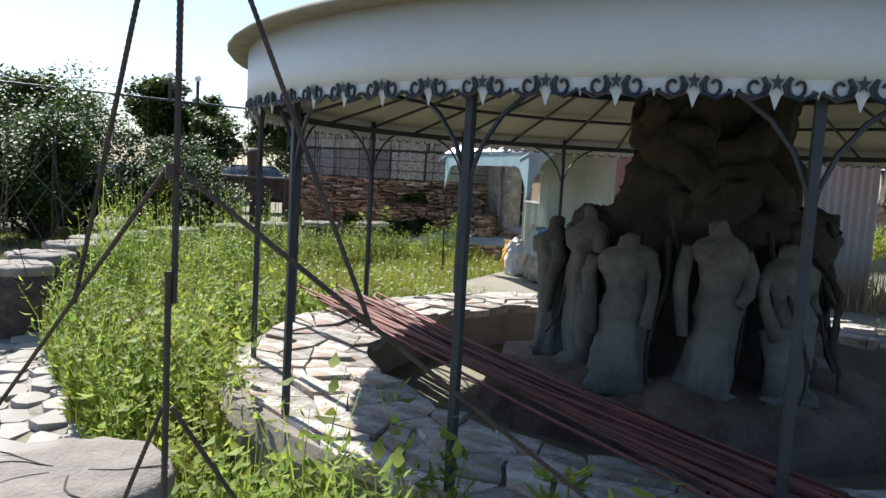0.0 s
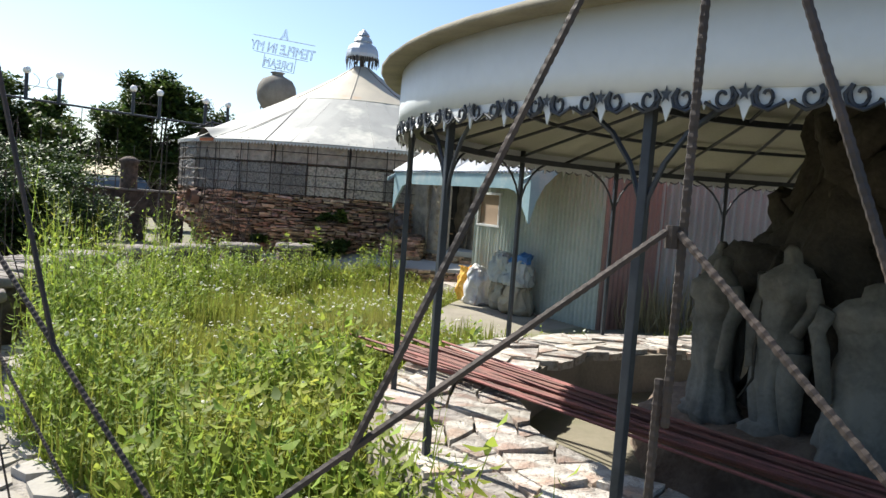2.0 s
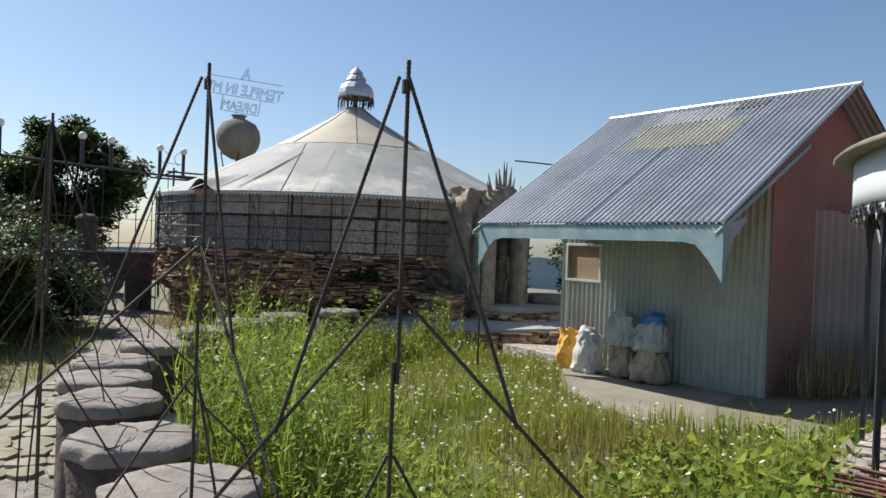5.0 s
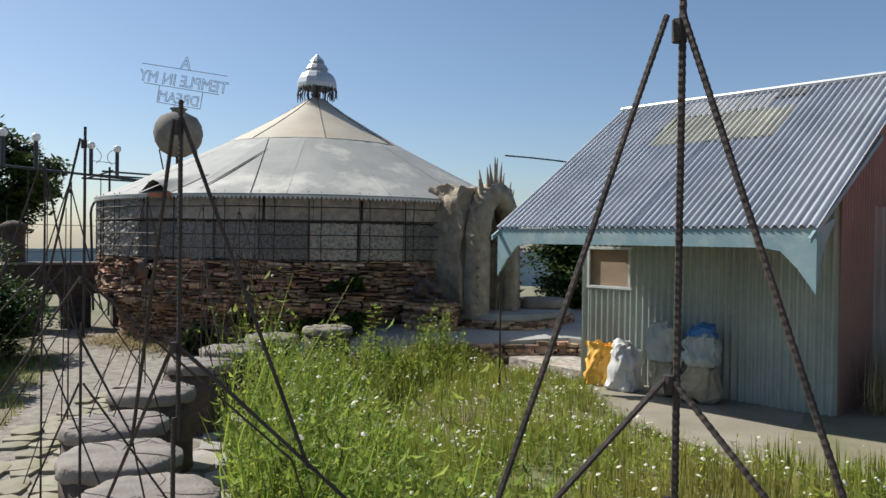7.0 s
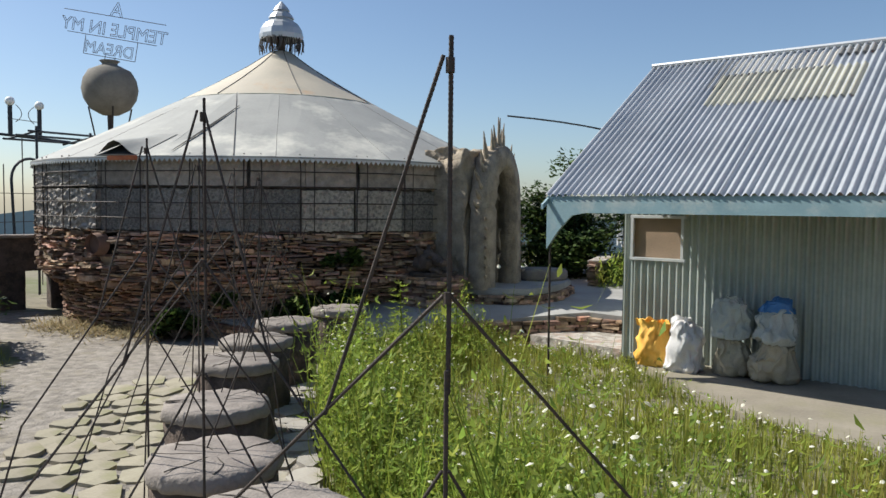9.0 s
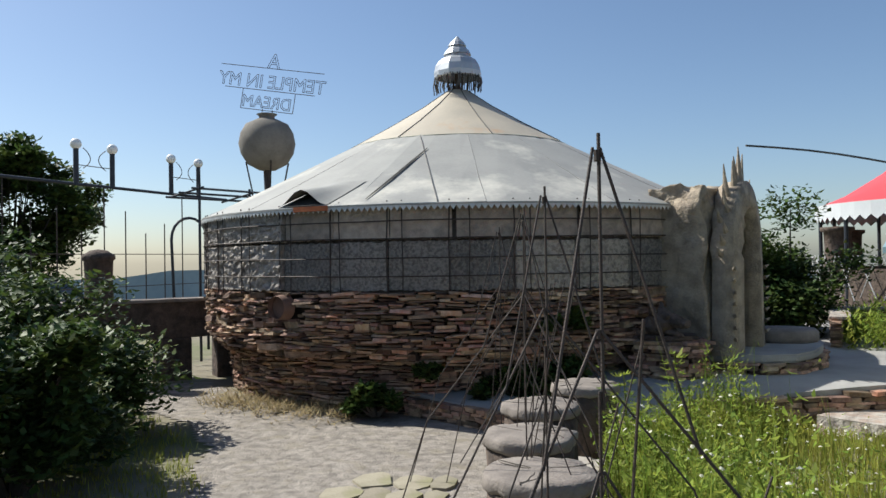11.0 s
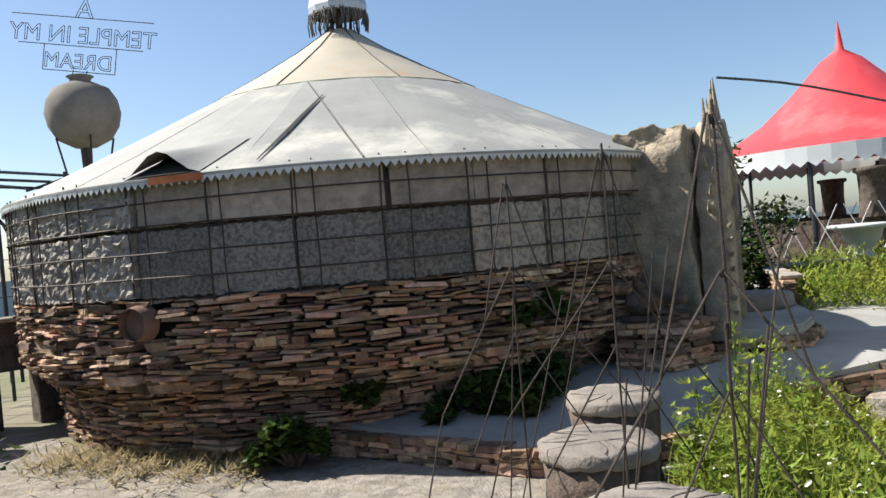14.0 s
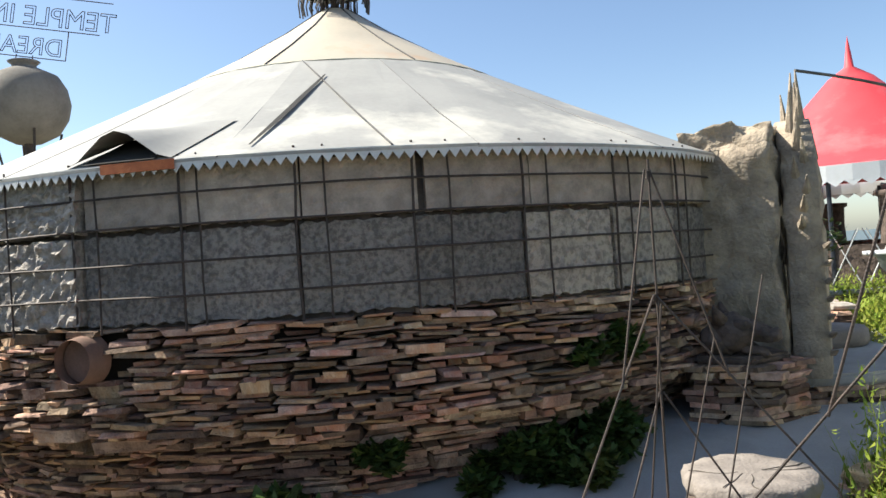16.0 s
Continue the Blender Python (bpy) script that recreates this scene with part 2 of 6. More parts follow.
def tube(bm, pts, r, seg=6, taper=None):
    """A round bar along a line of points."""
    pts = [Vector(p) for p in pts]
    rings = []
    for i, p in enumerate(pts):
        d = (pts[min(i + 1, len(pts) - 1)] - pts[max(i - 1, 0)]).normalized()
        a = d.cross(Vector((0.31, 0.17, 0.94))).normalized()
        if a.length < 0.1:
            a = Vector((1, 0, 0))
        b = d.cross(a)
        rr = r if taper is None else r + (taper - r) * i / (len(pts) - 1)
        rings.append([bm.verts.new(p + (a * math.cos(k * math.tau / seg) + b * math.sin(k * math.tau / seg)) * rr) for k in range(seg)])
    for u, w in zip(rings, rings[1:]):
        for k in range(seg):
            bm.faces.new((u[k], u[(k + 1) % seg], w[(k + 1) % seg], w[k]))
    bm.faces.new(rings[0][::-1])
    bm.faces.new(rings[-1])
    return bm


def lathe(bm, prof, seg=32, a0=0.0, a1=360.0, wob=0.0, c=(0, 0), close=False):
    """Turns a line of (r, z) about the z axis through c."""
    full = abs(a1 - a0) >= 359.9
    n = seg if full else seg + 1
    rows = []
    for k in range(n):
        a = radians(a0 + (a1 - a0) * k / seg)
        w = 1 + (wob * noise.noise((math.cos(a) * 2 + c[0], math.sin(a) * 2 + c[1], 0.3)) if wob else 0)
        rows.append([bm.verts.new((c[0] + r * w * math.cos(a), c[1] + r * w * math.sin(a), z)) for r, z in prof])
    for k in range(n if full else n - 1):
        u, w = rows[k], rows[(k + 1) % n]
        for i in range(len(prof) - 1):
            bm.faces.new((u[i], w[i], w[i + 1], u[i + 1]))
    if close:
        bmesh.ops.remove_doubles(bm, verts=bm.verts, dist=1e-4)
    return bm


def prism(bm, poly, z0, z1):
    lo = [bm.verts.new((x, y, z0)) for x, y in poly]
    hi = [bm.verts.new((x, y, z1)) for x, y in poly]
    bm.faces.new(lo[::-1])
    bm.faces.new(hi)
    for i in range(len(poly)):
        j = (i + 1) % len(poly)
        bm.faces.new((lo[i], lo[j], hi[j], hi[i]))
    return bm


def inside(x, y, poly):
    hit, j = False, len(poly) - 1
    for i in range(len(poly)):
        (xi, yi), (xj, yj) = poly[i], poly[j]
        if (yi > y) != (yj > y) and x < (xj - xi) * (y - yi) / (yj - yi) + xi:
            hit = not hit
        j = i
    return hit


# ---- ground ----
TC, TR = Vector((-14.75, 13.58)), 4.06        # temple: middle and radius
PC, PR = Vector((-2.11, 4.47)), 2.66          # pavilion: middle and ring of posts
GARDEN = [(0.9, 1.0), (-2.0, 1.15), (-3.4, 1.35), (-5.0, 1.6), (-6.2, 1.75), (-7.5, 2.55), (-8.6, 3.0), (-9.85, 4.55), (-10.55, 5.9), (-11.15, 7.2),
          (-11.35, 8.5), (-10.75, 10.2), (-8.95, 10.7), (-8.35, 9.7), (-8.15, 8.9), (-7.55, 7.5), (-6.6, 6.45), (-5.2, 6.2), (-4.0, 8.0), (1.5, 8.0), (3.0, 3.0)]


def gz(x, y):
    """Height of the ground."""
    k = max(0.0, min(1.0, (x + 9.0) / 5.0)) * max(0.0, min(1.0, (y - 1.2) / 1.6))
    near = 1.0 / (1.0 + ((x + 12) ** 2 + (y - 6) ** 2) / 900)
    far = max(0.0, math.hypot(x + 10, y - 8) - 26)
    return 0.28 * k + near * (0.035 * noise.noise((x * 0.5, y * 0.5, 0)) - 0.05) - (1 - near) * 0.3 - 24 * (1 - math.exp(-far / 60))


def sheet(name, material, x0, x1, y0, y1, step, dz=0.0, keep=None):
    nx, ny = int((x1 - x0) / step), int((y1 - y0) / step)
    vs = [(x0 + (x1 - x0) * i / nx, y0 + (y1 - y0) * j / ny) for j in range(ny + 1) for i in range(nx + 1)]
    fs = []
    for j in range(ny):
        for i in range(nx):
            a = j * (nx + 1) + i
            cx, cy = x0 + (i + .5) * (x1 - x0) / nx, y0 + (j + .5) * (y1 - y0) / ny
            if keep is None or keep(cx, cy):
                fs.append((a, a + 1, a + nx + 2, a + nx + 1))
    return raw(name, [(x, y, gz(x, y) + dz) for x, y in vs], fs, material, None, "", True)


def ground_sheet():
    xs = [-900, -400, -180, -90, -55, -40] + [-32 + 0.5 * i for i in range(89)] + [20, 35, 60, 120, 300, 900]
    ys = [-900, -300, -100, -40, -20, -12] + [-8 + 0.5 * i for i in range(81)] + [40, 60, 100, 200, 400, 900]
    vs = [(x, y, gz(x, y)) for y in ys for x in xs]
    n = len(xs)
    fs = [(j * n + i, j * n + i + 1, (j + 1) * n + i + 1, (j + 1) * n + i) for j in range(len(ys) - 1) for i in range(n - 1)]
    return raw("ground", vs, fs, EARTH, None, "", True)


tagged(ground_sheet(), "bare trodden earth with sparse grass", "ground", kind="structure")
PATHPOLY = [(4, -1.6), (4, 0.9), (-2.0, 1.3), (-6.2, 1.9), (-8.6, 3.2), (-10.0, 4.7), (-11.3, 7.2), (-11.6, 9.2), (-12.6, 9.6), (-13.8, 9.9), (-16.0, 10.3),
            (-18.2, 11.2), (-19.0, 10.4), (-18.1, 9.75), (-15.8, 8.4), (-14.8, 7.15), (-13.4, 5.75), (-12.5, 4.5), (-11.6, 2.6), (-10.0, 0.2), (-7.5, -1.4)]
tagged(sheet("path", PATHM, -20, 4, -2, 12, 0.09, 0.012, lambda x, y: inside(x + 0.15 * noise.noise((x * 2, y * 2, 1)), y + 0.15 * noise.noise((x * 2, y * 2, 5)), PATHPOLY)),
       "pale grey gravelly footpath in sun", "path", kind="structure")

COURT = [(-14.3, 10.15), (-13.9, 10.03), (-13.15, 9.71), (-12.45, 9.36), (-12.05, 9.3), (-11.5, 9.42), (-10.8, 9.95), (-9.9, 10.6), (-8.9, 11.1), (-8.4, 10.95), (-7.0, 13.6), (-5.0, 19.0), (-11.0, 20.0), (-12.0, 14.5), (-13.0, 12.0)]


def cz(x, y):
    """Height of the forecourt, which climbs towards the doorway."""
    u = max(0.0, min(1.0, (y - 9.5) / 1.8))
    return 0.15 + 0.24 * u * u * (3 - 2 * u)


bm = bmesh.new()
prism(bm, COURT, -0.25, 0.15)
bmesh.ops.triangulate(bm, faces=bm.faces[:])
for _ in range(4):
    bmesh.ops.subdivide_edges(bm, edges=[e for e in bm.edges if e.calc_length() > 0.5], cuts=1)
    bmesh.ops.triangulate(bm, faces=bm.faces[:])
for v in bm.verts:
    if v.co.z > 0.14:
        v.co.z = cz(v.co.x, v.co.y) + 0.008 * noise.noise(v.co * 1.7)
tagged(part("pavement", bm, CONCRETE), "smooth grey concrete forecourt climbing to the doorway", "pavement", kind="structure")
bm = bmesh.new()
prism(bm, [(-8.25, 9.5), (-8.05, 8.8), (-7.5, 7.5), (-7.1, 6.95), (-6.4, 6.45), (-5.5, 6.3), (-4.9, 6.5), (-4.0, 7.6), (-5.2, 8.6)], -0.2, 0.11)
tagged(part("shed_apron", bm, mat("dusty_apron", (0.29, 0.255, 0.20), (0.20, 0.175, 0.135), 0.95, scale=1.5, fine=40, bump=0.4, c3=(0.2, 0.19, 0.1), stain=0.35)), "dusty worn concrete apron before the shed", "pavement", kind="structure")
bm = bmesh.new()
prism(bm, [(-9.6, 10.45), (-8.42, 9.75), (-8.0, 10.6), (-8.4, 11.5), (-9.1, 11.3)], -0.1, 0.14)
tagged(part("shed_step", bm, FLAG), "pale concrete slab beside the shed", "pavement", kind="structure")


# ---- temple ----
def pol(az, r, z, c=TC):
    return Vector((c.x + r * math.cos(radians(az)), c.y + r * math.sin(radians(az)), z))


def temple():
    t = thing("round_building", "round slate and grey plaster building with a pale cone roof", "building", at=(TC.x, TC.y, 0))
    L = (0, 0)
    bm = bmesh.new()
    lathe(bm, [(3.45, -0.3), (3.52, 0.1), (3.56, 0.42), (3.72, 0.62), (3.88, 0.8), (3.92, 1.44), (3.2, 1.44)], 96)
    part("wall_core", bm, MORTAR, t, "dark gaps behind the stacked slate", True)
    bm = bmesh.new()
    lathe(bm, [(3.97, 1.42), (3.97, 2.46), (3.4, 2.46)], 96)
    part("upper_core", bm, mat("rough_grey_mortar", (0.13, 0.105, 0.085), (0.06, 0.048, 0.04), 0.98, scale=7, fine=34, bump=1.6), t, "", True)
    # plaster blocks
    rng = random.Random(4)
    w = 10.6
    for row, (z0, z1) in enumerate(((1.445, 2.03), (2.05, 2.44))):
        for k in range(17):
            a0 = -176 + k * w + (0.0 if row == 0 else 0.6) + rng.uniform(-0.4, 0.4)
            bm = bmesh.new()
            n = 20
            jit = [(rng.uniform(-.012, .012), rng.uniform(-.012, .012)) for _ in range(n + 1)]
            th = (4.065 if a0 + w / 2 < -105.5 else 4.02) + rng.uniform(-0.012, 0.012)
            lo, hi, lb, hb = [], [], [], []
            for i in range(n + 1):
                a = a0 + 0.15 + (w - 0.3) * i / n
                lo.append(bm.verts.new(pol(a, th, z0 + 0.008 + jit[i][0], Vector(L))))
                hi.append(bm.verts.new(pol(a, th - 0.008, z1 - 0.012 + jit[i][1], Vector(L))))
                lb.append(bm.verts.new(pol(a, 3.88, z0 + jit[i][0], Vector(L))))
                hb.append(bm.verts.new(pol(a, 3.88, z1 + jit[i][1], Vector(L))))
            rows = [lo]
            amp = 0.035 if a0 + w / 2 < -105.5 else 0.008
            for j in range(1, 14):
                line = []
                for i in range(n + 1):
                    p = lo[i].co.lerp(hi[i].co, j / 14)
                    d = noise.noise(p * 9) * 0.6 + noise.noise(p * 24)
                    p.xy *= 1 + amp * d * 0.25
                    line.append(bm.verts.new(p))
                rows.append(line)
            rows.append(hi)
            for u, v in zip(rows, rows[1:]):
                for i in range(n):
                    bm.faces.new((u[i], u[i + 1], v[i + 1], v[i]))
            for i in range(n):
                bm.faces.new((hi[i], hi[i + 1], hb[i + 1], hb[i]))
                bm.faces.new((lb[i], lb[i + 1], lo[i + 1], lo[i]))
            bm.faces.new([r[0] for r in rows] + [hb[0], lb[0]])
            bm.faces.new([lb[n], hb[n]] + [r[n] for r in rows[::-1]])
            left = a0 + w / 2 < -105.5
            mm = CRUMPLE if left else SMOOTHP if row else (PLASTER if k in (11, 12, 15) else SHOT)
            part("plaster_block", bm, mm, t, "crumpled pale render" if left else "smooth buff render" if row else "dark pitted render")
    # bars of the grid
    for k in range(17):
        for da, rr in ((0.0, 0.009), (2.6, 0.007)):
            a = -176 + k * w + da + rng.uniform(-0.5, 0.5)
            bm = bmesh.new()
            tube(bm, [pol(a + rng.uniform(-.12, .12), 4.055 + (0.03 if a < -104 else 0), z, Vector(L)) for z in (1.40, 1.7, 2.0, 2.25, 2.50)], rr, 5)
            part("upright_bar", bm, IRON, t)
    for z in (1.62, 1.83, 2.06, 2.26):
        bm = bmesh.new()
        tube(bm, [pol(a, 4.068 + (0.03 if a < -104 else 0), z + 0.012 * noise.noise((a * 0.06, z * 9, 0)), Vector(L)) for a in range(-176, 2, 4)], 0.008, 5)
        part("level_bar", bm, IRON, t)
    # roof: lower and upper sheets
    N = 16
    for k in range(N):
        a0, a1 = -109.3 + k * 360 / N, -109.3 + (k + 1) * 360 / N
        lift = rng.uniform(0, 0.006)
        bm = bmesh.new()
        rows = []
        for r, z in ((4.13, 2.455), (3.4, 2.80), (2.6, 3.20), (1.76, 3.63)):
            s = []
            for i in range(7):
                a = a0 + (a1 - a0) * i / 6
                sag = -0.004 * math.sin(math.pi * i / 6)
                s.append(bm.verts.new(pol(a, r, z + lift + sag + 0.008 * noise.noise((a * 0.2, r * 2, k)), Vector(L))))
            rows.append(s)
        for u, v in zip(rows, rows[1:]):
            for i in range(6):
                bm.faces.new((u[i], u[i + 1], v[i + 1], v[i]))
        r = bmesh.ops.extrude_face_region(bm, geom=bm.faces[:])
        bmesh.ops.translate(bm, verts=[v for v in r["geom"] if isinstance(v, bmesh.types.BMVert)], vec=(0, 0, -0.02))
        bmesh.ops.recalc_face_normals(bm, faces=bm.faces[:])
        rs = part("roof_sheet", bm, ROOFSKIN, t, "pale grey-white sheet")
        bm = bmesh.new()
        tube(bm, [pol(a0, r, z + lift, Vector(L)) for r, z in ((4.13, 2.447), (3.4, 2.792), (2.6, 3.192), (1.76, 3.622))], 0.009, 4)
        part("roof_seam", bm, SEAM, rs, "dark seam")
    for k in range(8):
        a0, a1 = -98 + k * 45, -98 + (k + 1) * 45
        bm = bmesh.new()
        rows = []
        for r, z in ((1.80, 3.617), (1.2, 3.95), (0.62, 4.30), (0.16, 4.62)):
            rows.append([bm.verts.new(pol(a0 + (a1 - a0) * i / 6, r, z, Vector(L))) for i in range(7)])
        for u, v in zip(rows, rows[1:]):
            for i in range(6):
                bm.faces.new((u[i], u[i + 1], v[i + 1], v[i]))
        part("upper_roof_sheet", bm, ROOFTOP, t, "cream sheet with rust streaks", True)
        bm = bmesh.new()
        tube(bm, [pol(a0, r, z + 0.006, Vector(L)) for r, z in ((1.80, 3.617), (1.2, 3.95), (0.62, 4.30), (0.16, 4.62))], 0.008, 4)
        part("roof_seam", bm, SEAM, t)
    bm = bmesh.new()
    lathe(bm, [(1.795, 3.606), (1.81, 3.604), (1.812, 3.613), (1.795, 3.622)], 64)
    part("roof_band", bm, GALVY, t)
    # torn seam and flipped sheet
    # flat strip on the sheets, its dark colour paints the shade inside the tear
    bm = bmesh.new()
    t0, t1 = pol(-84.5, 4.0, 0, Vector(L)), pol(-79.0, 2.35, 0, Vector(L))
    side = Vector((t1.y - t0.y, t0.x - t1.x, 0)).normalized()
    for i in range(8):
        u = i / 7
        wd = 0.014 + 0.034 * math.sin(math.pi * u) ** 0.7
        for s in (-0.5, 0.5):
            p = t0.lerp(t1, u) + side * wd * s
            p.z = float(np.interp((p.xy - Vector(L)).length, (1.76, 2.6, 3.4, 4.13), (3.63, 3.20, 2.80, 2.455))) + 0.016
            bm.verts.new(p)
    bm.verts.ensure_lookup_table()
    for i in range(7):
        bm.faces.new((bm.verts[2 * i], bm.verts[2 * i + 1], bm.verts[2 * i + 3], bm.verts[2 * i + 2]))
    part("torn_seam", bm, DARK, t, "dark strip painted for the shade in a tear between sheets")
    bm = bmesh.new()
    s0, s1 = pol(-86.5, 1.80, 0, Vector(L)), pol(-72.0, 4.11, 0, Vector(L))
    line = [s0.lerp(s1, i / 8) for i in range(9)]
    tube(bm, [(p.x, p.y, float(np.interp((p.xy - Vector(L)).length, (1.76, 2.6, 3.4, 4.13), (3.63, 3.20, 2.80, 2.455))) + 0.006) for p in line], 0.007, 4)
    part("roof_seam", bm, SEAM, t)
    # black patch on the closed roof stands for shade below the lifted corner
    bm = bmesh.new()
    lathe(bm, [(4.12, 2.475), (3.9, 2.58), (3.65, 2.695)], 8, -99.5, -92.5)
    part("painted_gap_shade", bm, DARK, t, "black patch painted for the shade under a lifted sheet")
    bm = bmesh.new()
    rows = []
    for j in range(6):
        v = j / 5
        rows.append([bm.verts.new(pol(-101.5 + 10.5 * i / 8 + 2.5 * v, 4.11 - 0.71 * v, 2.462 + 0.343 * v + 0.20 * math.sin(math.pi * i / 8) ** 2 * (1 - v) ** 1.2 + 0.012, Vector(L))) for i in range(9)])
    for u, v in zip(rows, rows[1:]):
        for i in range(8):
            bm.faces.new((u[i], u[i + 1], v[i + 1], v[i]))
    part("lifted_sheet", bm, ROOFSKIN, t, "lifted corner of a roof sheet", True)
    bm = bmesh.new()
    lathe(bm, [(4.132, 2.40), (4.142, 2.40), (4.142, 2.462), (4.132, 2.462)], 6, -97.5, -90.5)
    part("rusty_patch", bm, RUSTY, t, "orange rusted strip of the eave")
    # saw-toothed trim
    bm = bmesh.new()
    n = 360
    for i in range(n):
        a0, a1 = i * 360 / n, (i + 1) * 360 / n
        rr = 4.125
        v = [bm.verts.new(pol(a, rr, z, Vector(L))) for a, z in ((a0, 2.46), (a1, 2.46), (a1, 2.425), ((a0 + a1) / 2, 2.375), (a0, 2.425))]
        bm.faces.new(v)
    r = bmesh.ops.extrude_face_region(bm, geom=bm.faces[:])
    for v in r["geom"]:
        if isinstance(v, bmesh.types.BMVert):
            v.co.x *= 0.999
            v.co.y *= 0.999
    part("saw_tooth_trim", bm, TRIM, t, "pale metal strip cut into teeth")
    # soffit is coloured near-black: the shade under the eave is painted on
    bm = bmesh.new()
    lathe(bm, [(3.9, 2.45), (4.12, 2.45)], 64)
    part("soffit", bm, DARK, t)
    # cupola
    bm = bmesh.new()
    for i in range(4):
        a = radians(45 + 90 * i)
        rod(bm, (0.15 * math.cos(a), 0.15 * math.sin(a), 4.45), (0.2 * math.cos(a), 0.2 * math.sin(a), 4.95), 0.02)
    rod(bm, (0, 0, 4.5), (0, 0, 5.0), 0.05)
    part("cupola_post", bm, IRON, t)
    bm = bmesh.new()
    lathe(bm, [(0.36, 4.83), (0.395, 4.84), (0.40, 4.92), (0.375, 5.03), (0.32, 5.12), (0.21, 5.19), (0.205, 5.215), (0.235, 5.225), (0.20, 5.29), (0.13, 5.36), (0.155, 5.37), (0.12, 5.43), (0.06, 5.49), (0.012, 5.54)], 12)
    part("cupola_cap", bm, GALV, t, "bell-shaped silver sheet cap with a stepped finial", False)
    bm = bmesh.new()
    for i in range(70):
        a = rng.uniform(0, math.tau)
        r = 0.37 + rng.uniform(-.02, .03)
        h = rng.uniform(0.12, 0.3)
        tube(bm, [(r * math.cos(a), r * math.sin(a), 4.86), (1.05 * r * math.cos(a + .05), 1.05 * r * math.sin(a + .05), 4.86 - h * .5), (r * 1.02 * math.cos(a + rng.uniform(-.1, .1)), r * 1.02 * math.sin(a), 4.86 - h)], 0.009, 4)
    part("fringe", bm, SEAM, t, "ragged dark fringe")
    # round niche in the slate
    bm = bmesh.new()
    m = Matrix.Translation(pol(-101.2, 4.10, 1.25, Vector(L))) @ pose(0, 0, 0, 90, 0, -101.2 + 90)
    bmesh.ops.create_cone(bm, cap_ends=False, segments=20, radius1=0.165, radius2=0.14, depth=0.16, matrix=m)
    bmesh.ops.create_circle(bm, cap_ends=True, segments=20, radius=0.14, matrix=m)
    part("clay_niche", bm, mat("brick_clay", (0.24, 0.14, 0.10), (0.15, 0.09, 0.065), 0.9, bump=0.3), t, "round red clay pot end set in the wall", True)
    # clay passage and horned portal
    m = pose(0, 0, 0, 0, 0, -20)
    for c, s in (((4.15, -0.5, 1.5), (0.75, 0.32, 2.0)), ((4.15, 0.5, 1.5), (0.75, 0.32, 2.0)), ((4.15, 0, 2.50), (0.75, 1.3, 0.30))):
        bm = bmesh.new()
        bmesh.ops.create_cube(bm, size=1, matrix=m @ pose(*c) @ Matrix.Diagonal((*s, 1)))
        bmesh.ops.subdivide_edges(bm, edges=bm.edges[:], cuts=15, use_grid_fill=True)
        for v in bm.verts:
            v.co += noise.noise_vector(v.co * 3.1) * 0.06 + noise.noise_vector(v.co * 9) * 0.05 + noise.noise_vector(v.co * 21) * 0.02
        part("passage_wall" if c[1] else "passage_lintel", bm, CLAY, t, "lumpy sun-bleached clay", True)
    m = Matrix.Translation((4.38, -1.58, 0)) @ pose(0, 0, 0, 0, 0, -15) @ Matrix.Translation((-4.6, 0, 0))
    bm = bmesh.new()
    prof_o, prof_i = [], []
    n = 28
    for i in range(n + 1):
        a = math.pi * i / n
        prof_o.append((0.62 * math.cos(a), 1.75 + 0.98 * math.sin(a) ** 0.9))
        prof_i.append((0.36 * math.cos(a), 1.75 + 0.66 * math.sin(a)))
    prof_o = [(0.66, 0.6), (0.64, 1.2)] + prof_o + [(-0.64, 1.2), (-0.66, 0.6)]
    prof_i = [(0.34, 0.6), (0.35, 1.2)] + prof_i + [(-0.35, 1.2), (-0.34, 0.6)]
    rings = []
    for (yo, zo), (yi, zi) in zip(prof_o, prof_i):
        q = noise.noise((yo * 5, zo * 5, 2)) * 0.04
        rings.append([bm.verts.new(m @ Vector(p)) for p in ((4.46 + q, yo * .98, zo), (4.72, yo * (1 + q), zo), (4.76 + q, yi, zi), (4.46, yi, zi))])
    for u, v in zip(rings, rings[1:]):
        for i in range(4):
            bm.faces.new((u[i], u[(i + 1) % 4], v[(i + 1) % 4], v[i]))
    part("portal", bm, CLAY, t, "rough grey cement arch round a dark doorway", True)
    for i in range(22):
        a = math.pi * (i + 0.5) / 22
        h = 0.14 + 0.30 * math.sin(a) ** 3 * (0.6 + 0.4 * rng.random())
        if i == 11:
            h = 0.42
        p = m @ Vector((4.6 + rng.uniform(-.06, .06), 0.6 * math.cos(a), 1.75 + 0.95 * math.sin(a)))
        d = m.to_3x3() @ Vector((rng.uniform(-.1, .1), math.cos(a) * 0.8, math.sin(a) + 0.15)).normalized()
        bm = bmesh.new()
        tube(bm, [p, p + d * h * 0.5, p + d * h + Vector((0, 0, 0.04))], 0.045, 6, 0.006)
        part("spike", bm, CLAY, t)
    for z in range(7):
        for s in (-1, 1):
            p = m @ Vector((4.74, s * 0.63, 0.8 + 0.14 * z))
            bm = bmesh.new()
            tube(bm, [p, p + (m.to_3x3() @ Vector((0.03, s * 0.09, 0.03)))], 0.03, 5, 0.006)
            part("spike", bm, CLAY, t)
    # added block closing the doorway, near-black in place of the interior's shade
    bm = bmesh.new()
    bmesh.ops.create_cube(bm, size=1, matrix=pose(0, 0, 0, 0, 0, -20) @ pose(4.02, 0, 1.5) @ Matrix.Diagonal((0.1, 0.8, 1.9, 1)))
